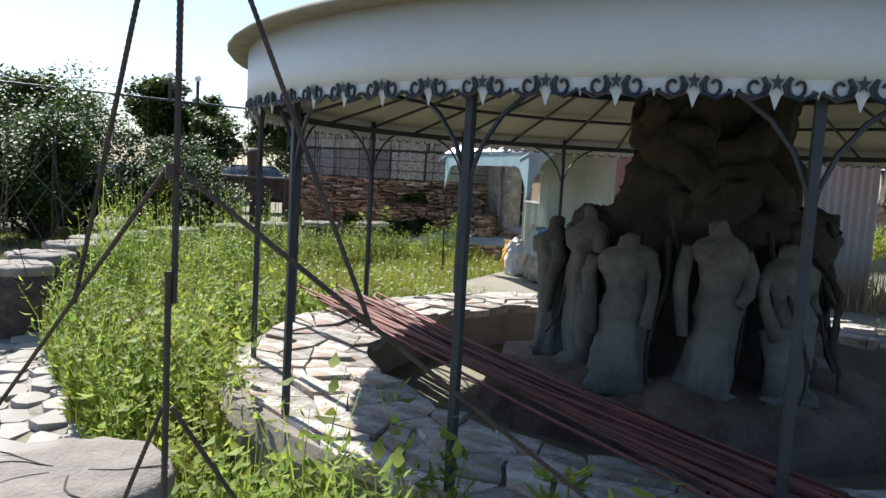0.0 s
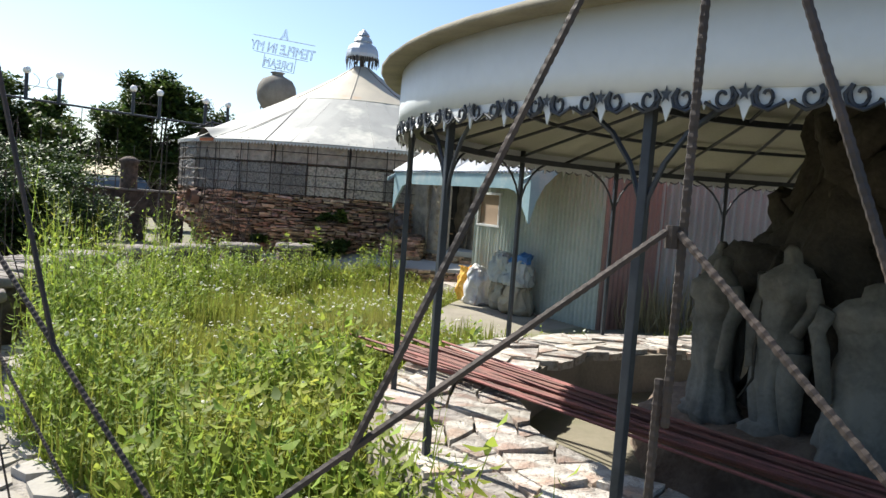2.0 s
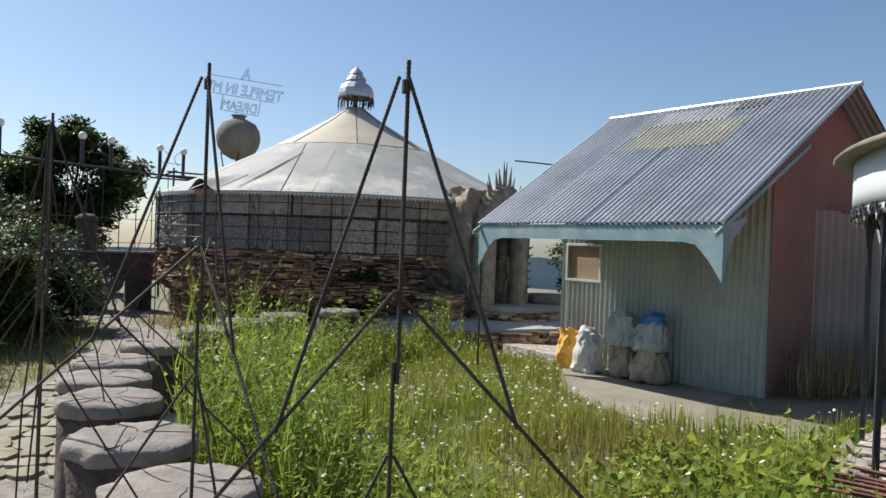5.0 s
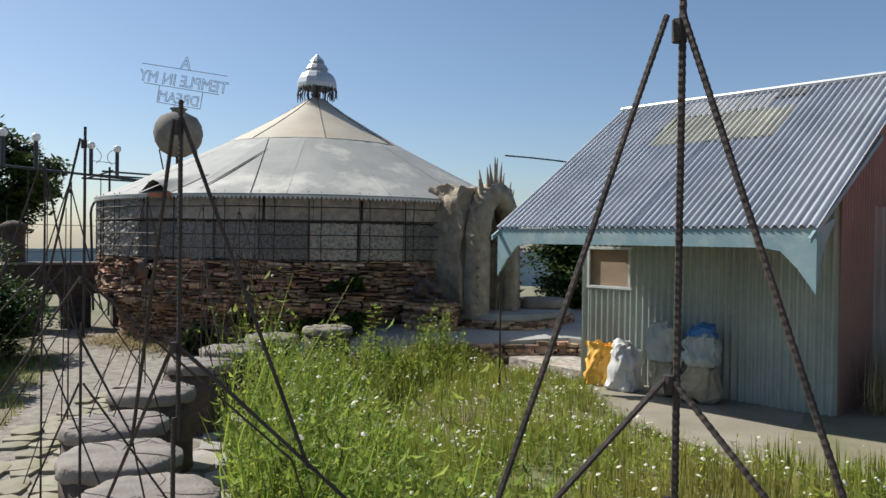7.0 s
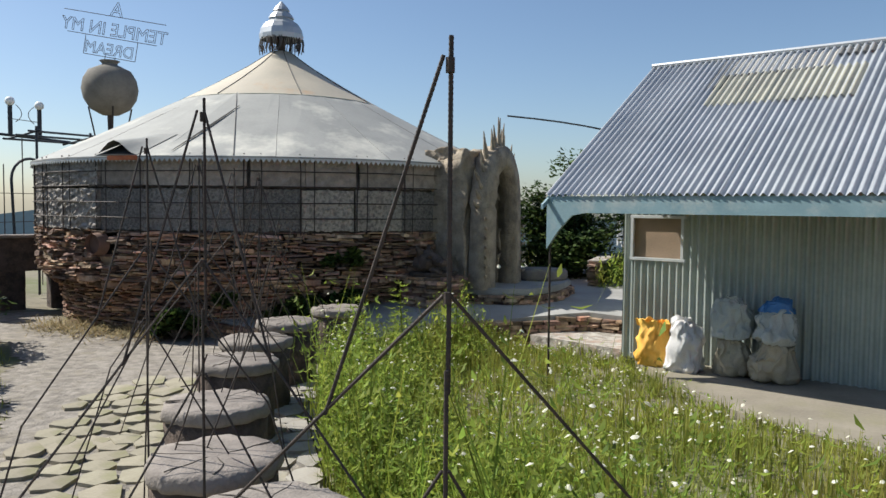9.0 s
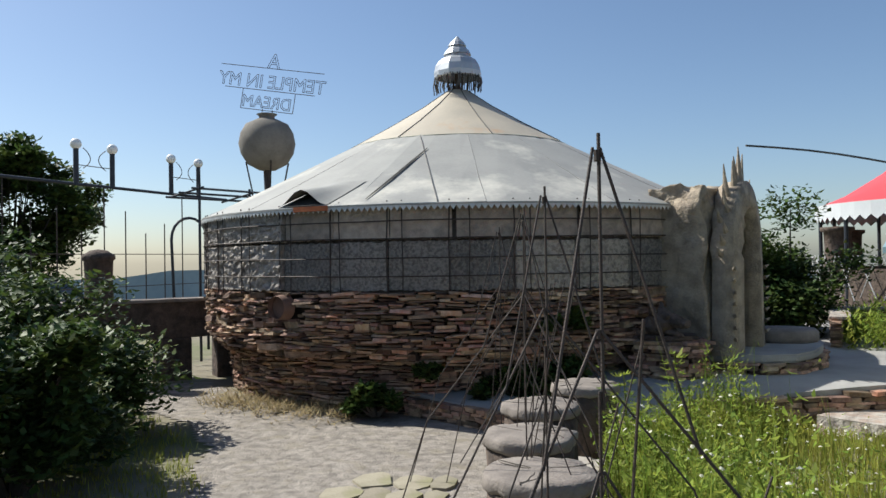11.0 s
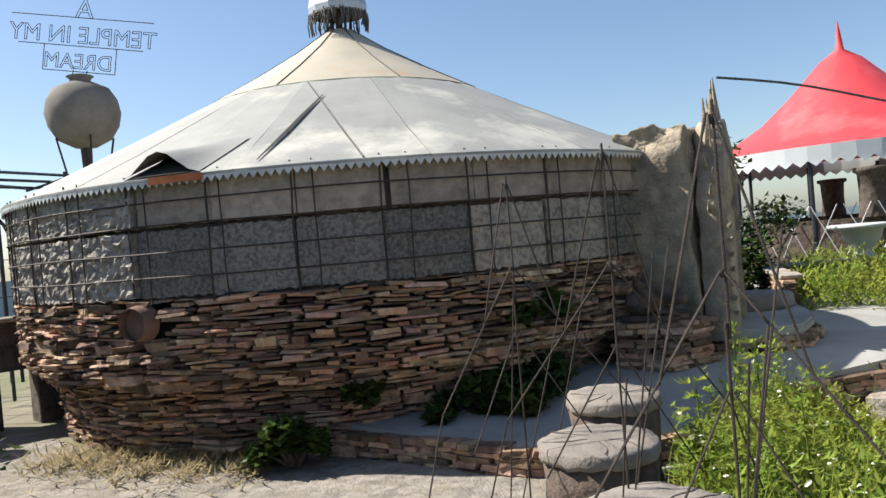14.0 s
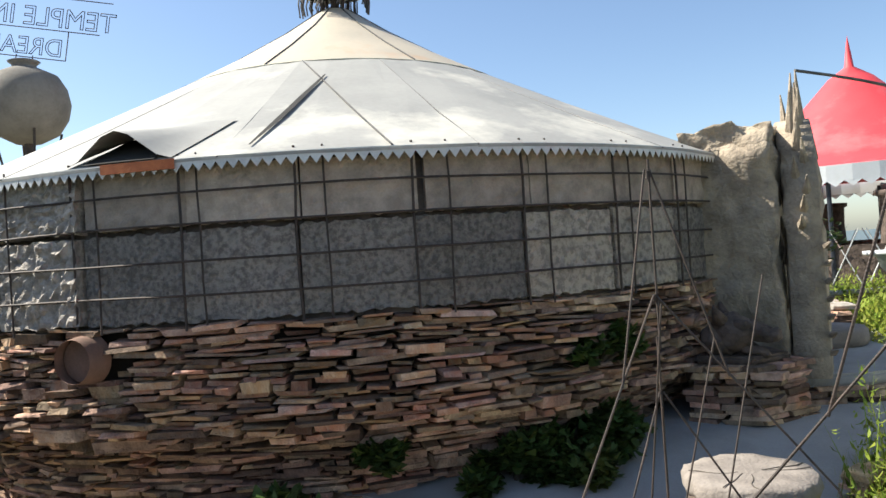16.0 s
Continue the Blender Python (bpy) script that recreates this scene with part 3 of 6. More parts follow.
    part("doorway_painted_shade", bm, DARK, t, "near-black block painted as the unlit inside of the doorway")
    return t


temple_ob = temple()


# entrance slab
LANDING = [(-10.95, 11.55), (-10.55, 11.42), (-10.1, 11.42), (-9.72, 11.62), (-9.5, 12.1), (-9.4, 12.7), (-9.35, 13.3), (-9.6, 13.8), (-10.3, 13.6), (-10.8, 12.9)]
bm = bmesh.new()
prism(bm, [(-10.05 + (x + 10.05) * 0.94, 12.5 + (y - 12.5) * 0.94) for x, y in LANDING], 0.1, 0.52)
slab = thing("entrance_slab", "irregular grey concrete landing on stacked slate before the doorway", "step", at=(0, 0, 0))
part("riser", bm, MORTAR, slab)
bm = bmesh.new()
prism(bm, LANDING, 0.52, 0.62)
bmesh.ops.bevel(bm, geom=[e for e in bm.edges], offset=0.025, segments=2, affect="EDGES")
part("landing", bm, CONCRETE, slab)
BLOCK = [(-11.5, 11.1), (-11.1, 10.92), (-10.78, 11.12), (-10.85, 11.5), (-11.35, 11.6)]
bm = bmesh.new()
prism(bm, [(-11.12 + (x + 11.12) * 0.85, 11.25 + (y - 11.25) * 0.85) for x, y in BLOCK], 0.1, 0.80)
part("side_block", bm, MORTAR, slab, "dark gaps of the stacked block beside the portal")
bm = bmesh.new()
prism(bm, BLOCK, 0.80, 0.86)
bmesh.ops.bevel(bm, geom=bm.edges[:], offset=0.02, segments=2, affect="EDGES")
part("block_cap", bm, SIDE, slab, "rough stone cap")


def carved_head():
    """An animal's head with a muzzle, an open lower jaw, brows and two ears."""
    bm = bmesh.new()
    m = pose(-11.2, 11.12, 1.02, 0, 6, -25)
    for c, r, tilt in (((0, 0, 0.01), (0.17, 0.15, 0.15), 0), ((-0.10, 0, -0.06), (0.14, 0.14, 0.13), 0), ((0.17, 0, 0.03), (0.17, 0.095, 0.075), 8), ((0.30, 0, 0.02), (0.06, 0.075, 0.06), 0), ((0.14, 0, -0.10), (0.16, 0.08, 0.04), 14), ((0.07, 0.09, 0.09), (0.07, 0.04, 0.035), 0), ((0.07, -0.09, 0.09), (0.07, 0.04, 0.035), 0)):
        bmesh.ops.create_icosphere(bm, subdivisions=4, radius=1, matrix=m @ pose(*c, 0, tilt, 0) @ Matrix.Diagonal((*r, 1)))
    for s in (-1, 1):
        bmesh.ops.create_cone(bm, cap_ends=True, segments=10, radius1=0.065, radius2=0.012, depth=0.15, matrix=m @ pose(-0.10, s * 0.12, 0.15, s * -28, -18, 0))
    for v in bm.verts:
        v.co += noise.noise_vector(v.co * 9) * 0.022 + noise.noise_vector(v.co * 25) * 0.010
    return tagged(part("animal_head_statue", bm, SIDE, None, "", True), "dark carved stone animal head on a stacked stone block", "statue")


carved_head()


# ---- shed ----
SH = pose(-9.162, 8.556, 0, 0, 0, -25.2)


def corr(bm, p, u, v, wl=0.085, amp=0.023):
    """A corrugated sheet from p, waves across u, running along v."""
    p, u, v = Vector(p), Vector(u), Vector(v)
    n = u.cross(v).normalized()
    k = max(4, int(u.length / wl) * 6)
    rows = []
    for i in range(k + 1):
        d = math.sin(i / k * u.length / wl * math.tau) * amp
        rows.append((bm.verts.new(p + u * i / k + n * d), bm.verts.new(p + u * i / k + v + n * d)))
    for a, b in zip(rows, rows[1:]):
        bm.faces.new((a[0], b[0], b[1], a[1]))
    return bm


def shed():
    t = thing("shed", "corrugated metal shed with a deep awning roof", "shed")
    t.matrix_world = SH
    XL, XR, FY, RY, EZ, RZ, B = 0.22, 3.30, 1.33, 2.47, 1.94, 3.59, 0.08
    bm = bmesh.new()
    corr(bm, (0.92, FY, B), (XR - 0.92, 0, 0), (0, 0, 2.65))
    corr(bm, (XL, FY, B), (0.12, 0, 0), (0, 0, 2.65))
    corr(bm, (0.34, FY, B), (0.58, 0, 0), (0, 0, 1.16))
    corr(bm, (0.34, FY, 1.71), (0.58, 0, 0), (0, 0, 1.05))
    part("front_wall", bm, GREYGREEN, t, "pale grey-green corrugated sheet", True)
    bm = bmesh.new()
    box(bm, (0.63, FY + 0.03, 1.475), (0.60, 0.02, 0.47))
    wb = part("window_board", bm, WOODBOARD, t, "brown board filling the window")
    for c, s in (((0.63, FY - 0.012, 1.235), (0.66, 0.04, 0.035)), ((0.63, FY - 0.012, 1.715), (0.66, 0.04, 0.035)), ((0.325, FY - 0.012, 1.475), (0.035, 0.04, 0.45)), ((0.925, FY - 0.012, 1.475), (0.035, 0.04, 0.45))):
        bm = bmesh.new()
        box(bm, c, s, 0, 0.004)
        part("window_frame", bm, TRIM, wb)
    for x, mm, nm in ((XL, GREYGREEN, "side_wall"), (XR, REDSHEET, "side_wall")):
        bm = bmesh.new()
        D = 4.9
        k = 160
        prev = None
        for i in range(k + 1):
            y = FY + (D - FY - 0.9) * i / k
            z = EZ + (RZ - EZ) * y / RY - 0.03 if y < RY else RZ - (RZ - EZ) * (y - RY) / RY - 0.03
            xx = x + 0.012 * math.sin(y / 0.075 * math.tau)
            c = (bm.verts.new((xx, y, B)), bm.verts.new((xx, y, z)))
            if prev:
                bm.faces.new((prev[0], c[0], c[1], prev[1]))
            prev = c
        part(nm, bm, mm, t, "faded rusty corrugated sheet" if x > 1 else "", True)
    # roof sheets: four on each slope
    L = 3.62
    sl = Vector((0, RY, RZ - EZ))
    for i in range(4):
        bm = bmesh.new()
        corr(bm, (i * L / 4 - 0.01, -0.03, EZ + 0.005 * (i % 2)), (L / 4 + 0.02, 0, 0), sl * 1.01, 0.076, 0.018)
        part("roof_sheet", bm, GALV, t, "silver corrugated sheet", True)
        bm = bmesh.new()
        corr(bm, (i * L / 4 - 0.01, RY * 2 + 0.03, EZ + 0.005 * (i % 2)), (L / 4 + 0.02, 0, 0), Vector((0, -RY, RZ - EZ)) * 1.01, 0.076, 0.014)
        part("roof_sheet", bm, GALV, t, "silver corrugated sheet", True)
    n = Vector((0, -(RZ - EZ), RY)).normalized()
    for x0, x1, a, b, mm, lb in ((1.05, 2.55, 0.60, 0.84, GALVY, "yellowed lichened sheet"), (0.95, 1.12, 0.74, 0.97, mat("dark_gap_sheet", (0.16, 0.16, 0.15), (0.1, 0.1, 0.1), 0.8), "dark bare strip"), (1.1, 2.2, 0.84, 0.97, mat("weathered_sheet", (0.48, 0.47, 0.43), (0.38, 0.36, 0.32), 0.7, 0.1, scale=2, bump=0.05), "weathered grey sheet"), (2.2, 2.6, 0.93, 0.985, mat("sooty_sheet", (0.14, 0.14, 0.13), (0.2, 0.19, 0.18), 0.8), "sooty strip")):
        bm = bmesh.new()
        corr(bm, Vector((x0, -0.03, EZ)) + sl * a + n * 0.006, (x1 - x0, 0, 0), sl * (b - a), 0.076, 0.018)
        part("roof_patch", bm, mm, t, lb, True)
    bm = bmesh.new()
    tube(bm, [(-0.02, RY, RZ + 0.03), (L + 0.02, RY, RZ + 0.03)], 0.035, 8)
    part("ridge_cap", bm, GALV, t)
    # fascia with curved brackets
    def arch(x0, x1, z1, drop):
        bm = bmesh.new()
        n = 24
        lo, hi = [], []
        for i in range(n + 1):
            x = x0 + (x1 - x0) * i / n
            e = min(x - x0, x1 - x)
            d = 0.17
            if e < 0.10:
                d = drop
            elif e < 0.42:
                q = (e - 0.10) / 0.32
                d = 0.17 + (drop - 0.17) * (1 - math.sqrt(max(0, 1 - (1 - q) ** 2)))
            lo.append(bm.verts.new((x, -0.01, z1 - d)))
            hi.append(bm.verts.new((x, -0.01, z1)))
        for i in range(n):
            bm.faces.new((lo[i], lo[i + 1], hi[i + 1], hi[i]))
        r = bmesh.ops.extrude_face_region(bm, geom=bm.faces[:])
        bmesh.ops.translate(bm, verts=[v for v in r["geom"] if isinstance(v, bmesh.types.BMVert)], vec=(0, 0.03, 0))
        bmesh.ops.recalc_face_normals(bm, faces=bm.faces[:])
        return bm
    part("fascia", arch(0.0, 3.6, EZ - 0.01, 0.55), FASCIA, t, "weathered blue-green board with curved ends")
    for x in (0.015, 3.585):
        bm = bmesh.new()
        box(bm, (x, FY / 2 + 0.02, EZ + 0.44 - 0.06), (0.025, 1.62, 0.05))
        for v in bm.verts:
            v.co.z += (v.co.y - 0.68) * 0.62
        part("barge_board", bm, FASCIA, t)
        bm = bmesh.new()
        prism(bm, [(0, 0), (0.34, 0), (0.34, 0.05), (0.16, 0.16), (0.06, 0.32), (0, 0.5)], -0.012, 0.012)
        for v in bm.verts:
            v.co = Vector((x + v.co.z, 0.02 + v.co.x, EZ - 0.02 - v.co.y + v.co.x * 0.3))
        part("side_bracket", bm, FASCIA, t)
    bm = bmesh.new()
    rod(bm, (0.03, 0.02, 0.0), (0.03, 0.02, 1.5), 0.012, 8)
    part("awning_prop", bm, IRON, t)
    return t


shed_ob = shed()


# ---- pavilion ----
TZ = 0.52


def pavilion():
    t = thing("pavilion", "round open pavilion with black iron posts, white valance and red roof", "pavilion", at=(PC.x, PC.y, 0))
    O = Vector((0, 0))
    A = [-98.5 + 22.5 * k for k in range(16)]
    bm = bmesh.new()
    box(bm, (0, 0, (TZ + 2.0) / 2), (0.030, 0.030, 2.0 - TZ), 0, 0.004)
    post = part("post", bm, BLACKIRON, t)
    post.matrix_basis = Matrix.Translation(pol(A[0], PR, 0, O)) @ pose(0, 0, 0, 0, 0, A[0])
    bm = bmesh.new()
    for s in (-1, 1):
        tube(bm, [(0, s * 0.42 * (1 - math.cos(q * math.pi / 12)), 1.52 + 0.42 * math.sin(q * math.pi / 12)) for q in range(7)], 0.009, 5)
    brace = part("arched_brace", bm, BLACKIRON, t)
    brace.matrix_basis = post.matrix_basis
    for a in A[1:]:
        for src in (post, brace):
            o = src.copy()
            scene.collection.objects.link(o)
            o.matrix_basis = Matrix.Translation(pol(a, PR, 0, O)) @ pose(0, 0, 0, 0, 0, a)
    for r, z, w in ((PR - 0.02, 1.93, 0.02), (1.55, 2.30, 0.022), (2.1, 2.14, 0.012)):
        bm = bmesh.new()
        lathe(bm, [(r - w, z - w), (r + w, z - w), (r + w, z + w), (r - w, z + w), (r - w, z - w)], 64)
        part("ring_beam", bm, BLACKIRON, t)
    bm = bmesh.new()
    tube(bm, [(0.2, 0, 2.95), (1.55, 0, 2.30), (PR + 0.03, 0, 1.95)], 0.012, 6)
    rafter = part("rafter", bm, BLACKIRON, t)
    for k in range(1, 32):
        o = rafter.copy()
        scene.collection.objects.link(o)
        o.matrix_basis = pose(0, 0, 0, 0, 0, A[0] + 11.25 * k)
    rafter.matrix_basis = pose(0, 0, 0, 0, 0, A[0])
    # white drum fascia with scrollwork edge
    R = PR + 0.06
    bm = bmesh.new()
    lathe(bm, [(R, 1.925), (R + 0.012, 1.925), (R + 0.012, 2.0), (R + 0.012, 2.20), (R - 0.01, 2.20), (R, 2.0), (R, 1.925)], 96)
    band = part("valance", bm, VALANCE, t, "plain white sheet band", True)
    n = 80
    step = 360 / n
    def q3(u, z):
        """Place on the drum: u along the rim in metres."""
        return pol(math.degrees(u / R), R + 0.006, z, O)
    bm = bmesh.new()
    for i in range(n):
        w = radians(step) * R
        half = [(0.0, 1.945), (0.035, 1.968), (0.07, 1.972), (0.10, 1.958), (0.16, 1.949), (0.25, 1.947), (0.33, 1.953), (0.40, 1.962), (0.44, 1.952), (0.475, 1.930), (0.5, 1.915)]
        pts = [(0, 2.005), (w, 2.005)] + [((1 - u) * w, z) for u, z in half] + [(u * w, z) for u, z in half[-2::-1]]
        bm.faces.new([bm.verts.new(q3(i * w + u, z - 0.075)) for u, z in pts])
    r = bmesh.ops.extrude_face_region(bm, geom=bm.faces[:])
    for v in r["geom"]:
        if isinstance(v, bmesh.types.BMVert):
            v.co.x *= 0.998
            v.co.y *= 0.998
    part("scalloped_edge", bm, VALANCE, t, "white sheet cut into points")
    scroll = bmesh.new()
    for s in (-1, 1):
        pts = []
        for j in range(15):
            a = j / 14 * 1.55 * math.pi * 1.35
            rr = 0.045 * (1 - 0.72 * j / 14)
            pts.append((s * (0.088 + rr * math.cos(a + math.pi * .75) ), 1.972 + rr * math.sin(a + math.pi * .75)))
        tube(scroll, [pol(math.degrees(u * 0.62 / R), R + 0.014, 1.978 + (z - 1.978) * 0.8 - 0.072, O) for u, z in pts], 0.0068, 5, 0.0045)
        tube(scroll, [pol(math.degrees(u * 0.62 / R), R + 0.014, 1.978 + (z - 1.978) * 0.8 - 0.072, O) for u, z in ((s * 0.056, 2.004), (s * 0.03, 1.975), (s * 0.04, 1.945), (s * 0.10, 1.928), (s * 0.165, 1.955))], 0.006, 5)
    for k in range(5):
        a = math.pi / 2 + k * math.tau / 5
        c = (0, 1.985)
        v = [(c[0] + 0.026 * math.cos(a), c[1] + 0.026 * math.sin(a)), (c[0] + 0.011 * math.cos(a + .63), c[1] + 0.011 * math.sin(a + .63)), (0, c[1]), (c[0] + 0.011 * math.cos(a - .63), c[1] + 0.011 * math.sin(a - .63))]
        scroll.faces.new([scroll.verts.new(pol(math.degrees(u * 0.7 / R), R + 0.015, z - 0.072, O)) for u, z in v])
    s0 = part("scroll_and_star", scroll, BLACKIRON, band, "dark scroll and star cut-out")
    for i in range(n):
        o = s0 if i == 0 else s0.copy()
        if i:
            scene.collection.objects.link(o)
        o.matrix_basis = pose(0, 0, 0, 0, 0, step * (i + 0.5))
    # roof: red outside, grey lining inside, overhanging lip
    bm = bmesh.new()
    prof = [(R + 0.09, 2.215), (2.2, 2.48), (1.6, 2.95), (1.0, 3.4), (0.5, 3.95), (0.30, 4.3)]
    lathe(bm, prof, 64)
    part("roof", bm, RED, t, "faded red canvas cone", True)
    bm = bmesh.new()
    lathe(bm, [(R + 0.09, 2.219), (R + 0.12, 2.195), (R + 0.11, 2.18), (R - 0.02, 2.186)], 64)
    part("eave_lip", bm, mat("tan_lip", (0.22, 0.195, 0.14), (0.16, 0.14, 0.10), 0.85), t, "tan underside of the roof edge", True)
    bm = bmesh.new()
    lathe(bm, [(R - 0.02, 2.0), (1.55, 2.36), (0.28, 3.0)], 64)
    part("lining", bm, LINING, t, "grey ribbed lining", True)
    return t


pavilion_ob = pavilion()

# terrace ring round the basin
HOLE, OUT = 1.96, 2.72
ter = thing("terrace", "raised ring of pale crazy-paved flagstones round a sunken basin", "terrace", at=(PC.x, PC.y, 0), kind="structure")
bm = bmesh.new()
lathe(bm, [(HOLE, -0.15), (HOLE + 0.02, TZ - 0.02), (OUT, TZ - 0.02), (OUT + 0.04, TZ - 0.1), (OUT + 0.06, -0.1)], 72, wob=0.05)
part("bed", bm, mat("terrace_mortar", (0.27, 0.235, 0.19), (0.18, 0.155, 0.12), 0.95, scale=3, fine=40, bump=0.5), ter)
bm = bmesh.new()
lathe(bm, [(HOLE + 0.1, -0.12), (1.5, -0.14), (0.01, -0.14)], 48)
part("basin_floor", bm, mat("basin_soil", (0.10, 0.065, 0.045), (0.16, 0.105, 0.075), 0.95, scale=3, fine=30, bump=0.8), ter, "brown soil and rubble", True)


# ---- stools ----
STOOLS = [(-2.15, 0.85), (-7.25, 1.78), (-8.05, 2.2), (-8.94, 2.76), (-9.56, 3.21), (-10.15, 3.76), (-10.70, 4.68), (-11.25, 5.87), (-11.58, 6.77), (-11.79, 7.84), (-11.67, 8.95)]


def stool(x, y, seed):
    rng = random.Random(seed)
    t = thing("stone_stool", "round stone seat with a cracked cement top", "stool", "seats along the path", (x, y, 0), rng.uniform(0, 360))
    bm = bmesh.new()
    lathe(bm, [(0.31, -0.1), (0.30, 0.1), (0.30, 0.35), (0.305, 0.52), (0.0, 0.52)], 24, wob=0.06, c=(0, 0))
    for v in bm.verts:
        v.co += noise.noise_vector(v.co * 9 + Vector((seed, 0, 0))) * 0.03
    part("base", bm, SIDE, t, "rough stacked-stone drum", True)
    bm = bmesh.new()
    lathe(bm, [(0.0, 0.50), (0.315, 0.515), (0.325, 0.54), (0.322, 0.585), (0.312, 0.600), (0.22, 0.603), (0.0, 0.605)], 56, wob=0.06)
    for v in bm.verts:
        rim = max(0.0, (v.co.xy.length - 0.2) / 0.12)
        v.co += noise.noise_vector(v.co * 14 + Vector((seed, 3, 0))) * 0.016 * rim
        v.co.z += 0.006 * noise.noise(v.co * 5 + Vector((seed, 3, 0)))
    top = part("top", bm, CEM, t, "flat pale cement slab", True)
    bm = bmesh.new()
    for _ in range(5):
        a = rng.uniform(0, math.tau)
        p = Vector((0.06 * math.cos(a), 0.06 * math.sin(a), 0.604))
        pts = [p]
        for j in range(5):
            a += rng.uniform(-.4, .4)
            p = p + Vector((0.05 * math.cos(a), 0.05 * math.sin(a), 0))
            pts.append(Vector((p.x, p.y, 0.6045)))
        tube(bm, pts, 0.0035, 4)
    part("crack", bm, mat("crack_dirt", (0.10, 0.085, 0.07), None, 0.95, bump=0) if "crack_dirt" not in bpy.data.materials else bpy.data.materials["crack_dirt"], top)
    return t


for i, (x, y) in enumerate(STOOLS):
    stool(x, y, i)


# ---- iron tripods along the path ----
# place of the upper joint, turn
TRIPODS = [(0.55, 1.15, 1.62, 45), (-0.715, 0.59, 1.60, 99.7), (-1.911, 0.472, 1.558, 11.5), (-3.16, 0.27, 1.535, 34), (-4.354, 0.625, 1.464, 35.4), (-5.72, 0.93, 1.52, 40), (-6.464, 1.064, 1.602, 4), (-7.508, 1.303, 1.552, 64), (-8.523, 1.99, 1.635, 82),
           (-9.522, 2.677, 1.63, 24), (-10.45, 3.66, 1.60, 40), (-10.916, 4.826, 1.579, 36), (-11.38, 6.06, 1.58, -4), (-11.678, 7.02, 1.581, 61.6), (-12.2, 8.02, 1.55, 20)]


def rebar(bm, p, q, r, pitch=0.011, seg=6):
    """A steel bar with raised ribs round it."""
    p, q = Vector(p), Vector(q)
    d = q - p
    n = max(2, int(d.length / pitch) * 2)
    u = d.normalized()
    a = u.orthogonal().normalized()
    b = u.cross(a)
    ring = [(a * math.cos(k * math.tau / seg) + b * math.sin(k * math.tau / seg)) for k in range(seg)]
    prev = None
    for i in range(n + 1):
        rr = r * (1.09 if i % 2 else 0.93)
        c = [bm.verts.new(p + d * (i / n) + e * rr) for e in ring]
        if prev:
            for k in range(seg):
                bm.faces.new((prev[k], prev[(k + 1) % seg], c[(k + 1) % seg], c[k]))
        else:
            bm.faces.new(c[::-1])
        prev = c
    bm.faces.new(prev)
    return bm


def tripod(x, y, zj, rz, seed):
    rng = random.Random(seed + 50)
    t = thing("iron_tripod", "dark rusty iron rod frame shaped like a slim pyramid", "frame", "iron frames along the path", (x, y, 0), rz)
    r = 0.0044
    slope, spread = ((0.42, 1.3), (0.36, 1.05), (0.30, 0.82))[0 if seed < 5 else 1 if seed < 9 else 2]
    meet = (0.012 + 0.49 * slope) / (spread - slope)
    bm = bmesh.new()
    rebar(bm, (0, 0, -0.05), (0, 0, zj - 0.15), r * 1.15)
    rebar(bm, (0.010, 0, zj - 0.2), (0.010, 0, zj + 0.53), r * 1.15)
    part("centre_rod", bm, IRON, t)
    for k in range(3):
        a = radians(210 + 120 * k + rng.uniform(-3, 3))
        c, s = math.cos(a), math.sin(a)
        if k == (0 if seed in (1, 7, 8, 13) else 2):
            continue
        if not (seed == 8 and k == 1):
            bm = bmesh.new()
            e = spread * meet
            rebar(bm, (0.012 * c, 0.012 * s, zj + 0.49), (e * c, e * s, zj - meet), r)
            part("leg", bm, IRON, t)
        bm = bmesh.new()
        drop = 0.72
        e, f = spread * drop, spread * drop + 0.3
        rebar(bm, (0.008 * c, 0.008 * s, zj + 0.005), (e * c, e * s, zj - drop), r)
        rebar(bm, (e * c, e * s, zj - drop + 0.004), (f * c, f * s, -0.04), r)
        part("brace", bm, IRON, t)
        bm = bmesh.new()
        rebar(bm, (0.008 * c, 0.008 * s, zj - 0.36), (0.40 * c, 0.40 * s, zj - 0.98), r * 0.9)
        part("lower_brace", bm, IRON, t)
    for k in range(3 if seed > 9 else 0):
        u = Vector((0.85, 0.5, 0)) if k else Vector((0.3, -0.2, 0))
        u = Matrix.Rotation(radians(-rz), 3, "Z") @ u * rng.uniform(0.25, 0.55)
        o = Vector((rng.uniform(-.12, .05), rng.uniform(-.1, .1), -0.03))
        bm = bmesh.new()
        rebar(bm, o, o + u + Vector((0, 0, rng.uniform(1.1, 1.75))), r * 0.9)
        part("leaning_rod", bm, IRON, t)
    bm = bmesh.new()
    rod(bm, (0.006, 0, zj + 0.455), (0.006, 0, zj + 0.485), 0.010)
    part("collar", bm, IRON, t)
    bm = bmesh.new()
    rod(bm, (0, 0, zj - 0.012), (0, 0, zj + 0.012), 0.008)
    part("collar", bm, IRON, t)
    return t


for i, (x, y, zj, rz) in enumerate(TRIPODS):
    tripod(x, y, zj, rz, i)


# ---- statues and stone tree in the basin ----
def blob(bm, c, s, sub=3, rough=0.0, seed=0, m=None):
    r = bmesh.ops.create_icosphere(bm, subdivisions=sub, radius=1, matrix=(m or Matrix.Translation(c)) @ Matrix.Diagonal((*s, 1)))
    if rough:
        for v in r["verts"]:
            v.co += noise.noise_vector(v.co * 5 + Vector((seed, 0, 0))) * rough
    return bm


SC = PC + Vector((-0.10, 0.2))


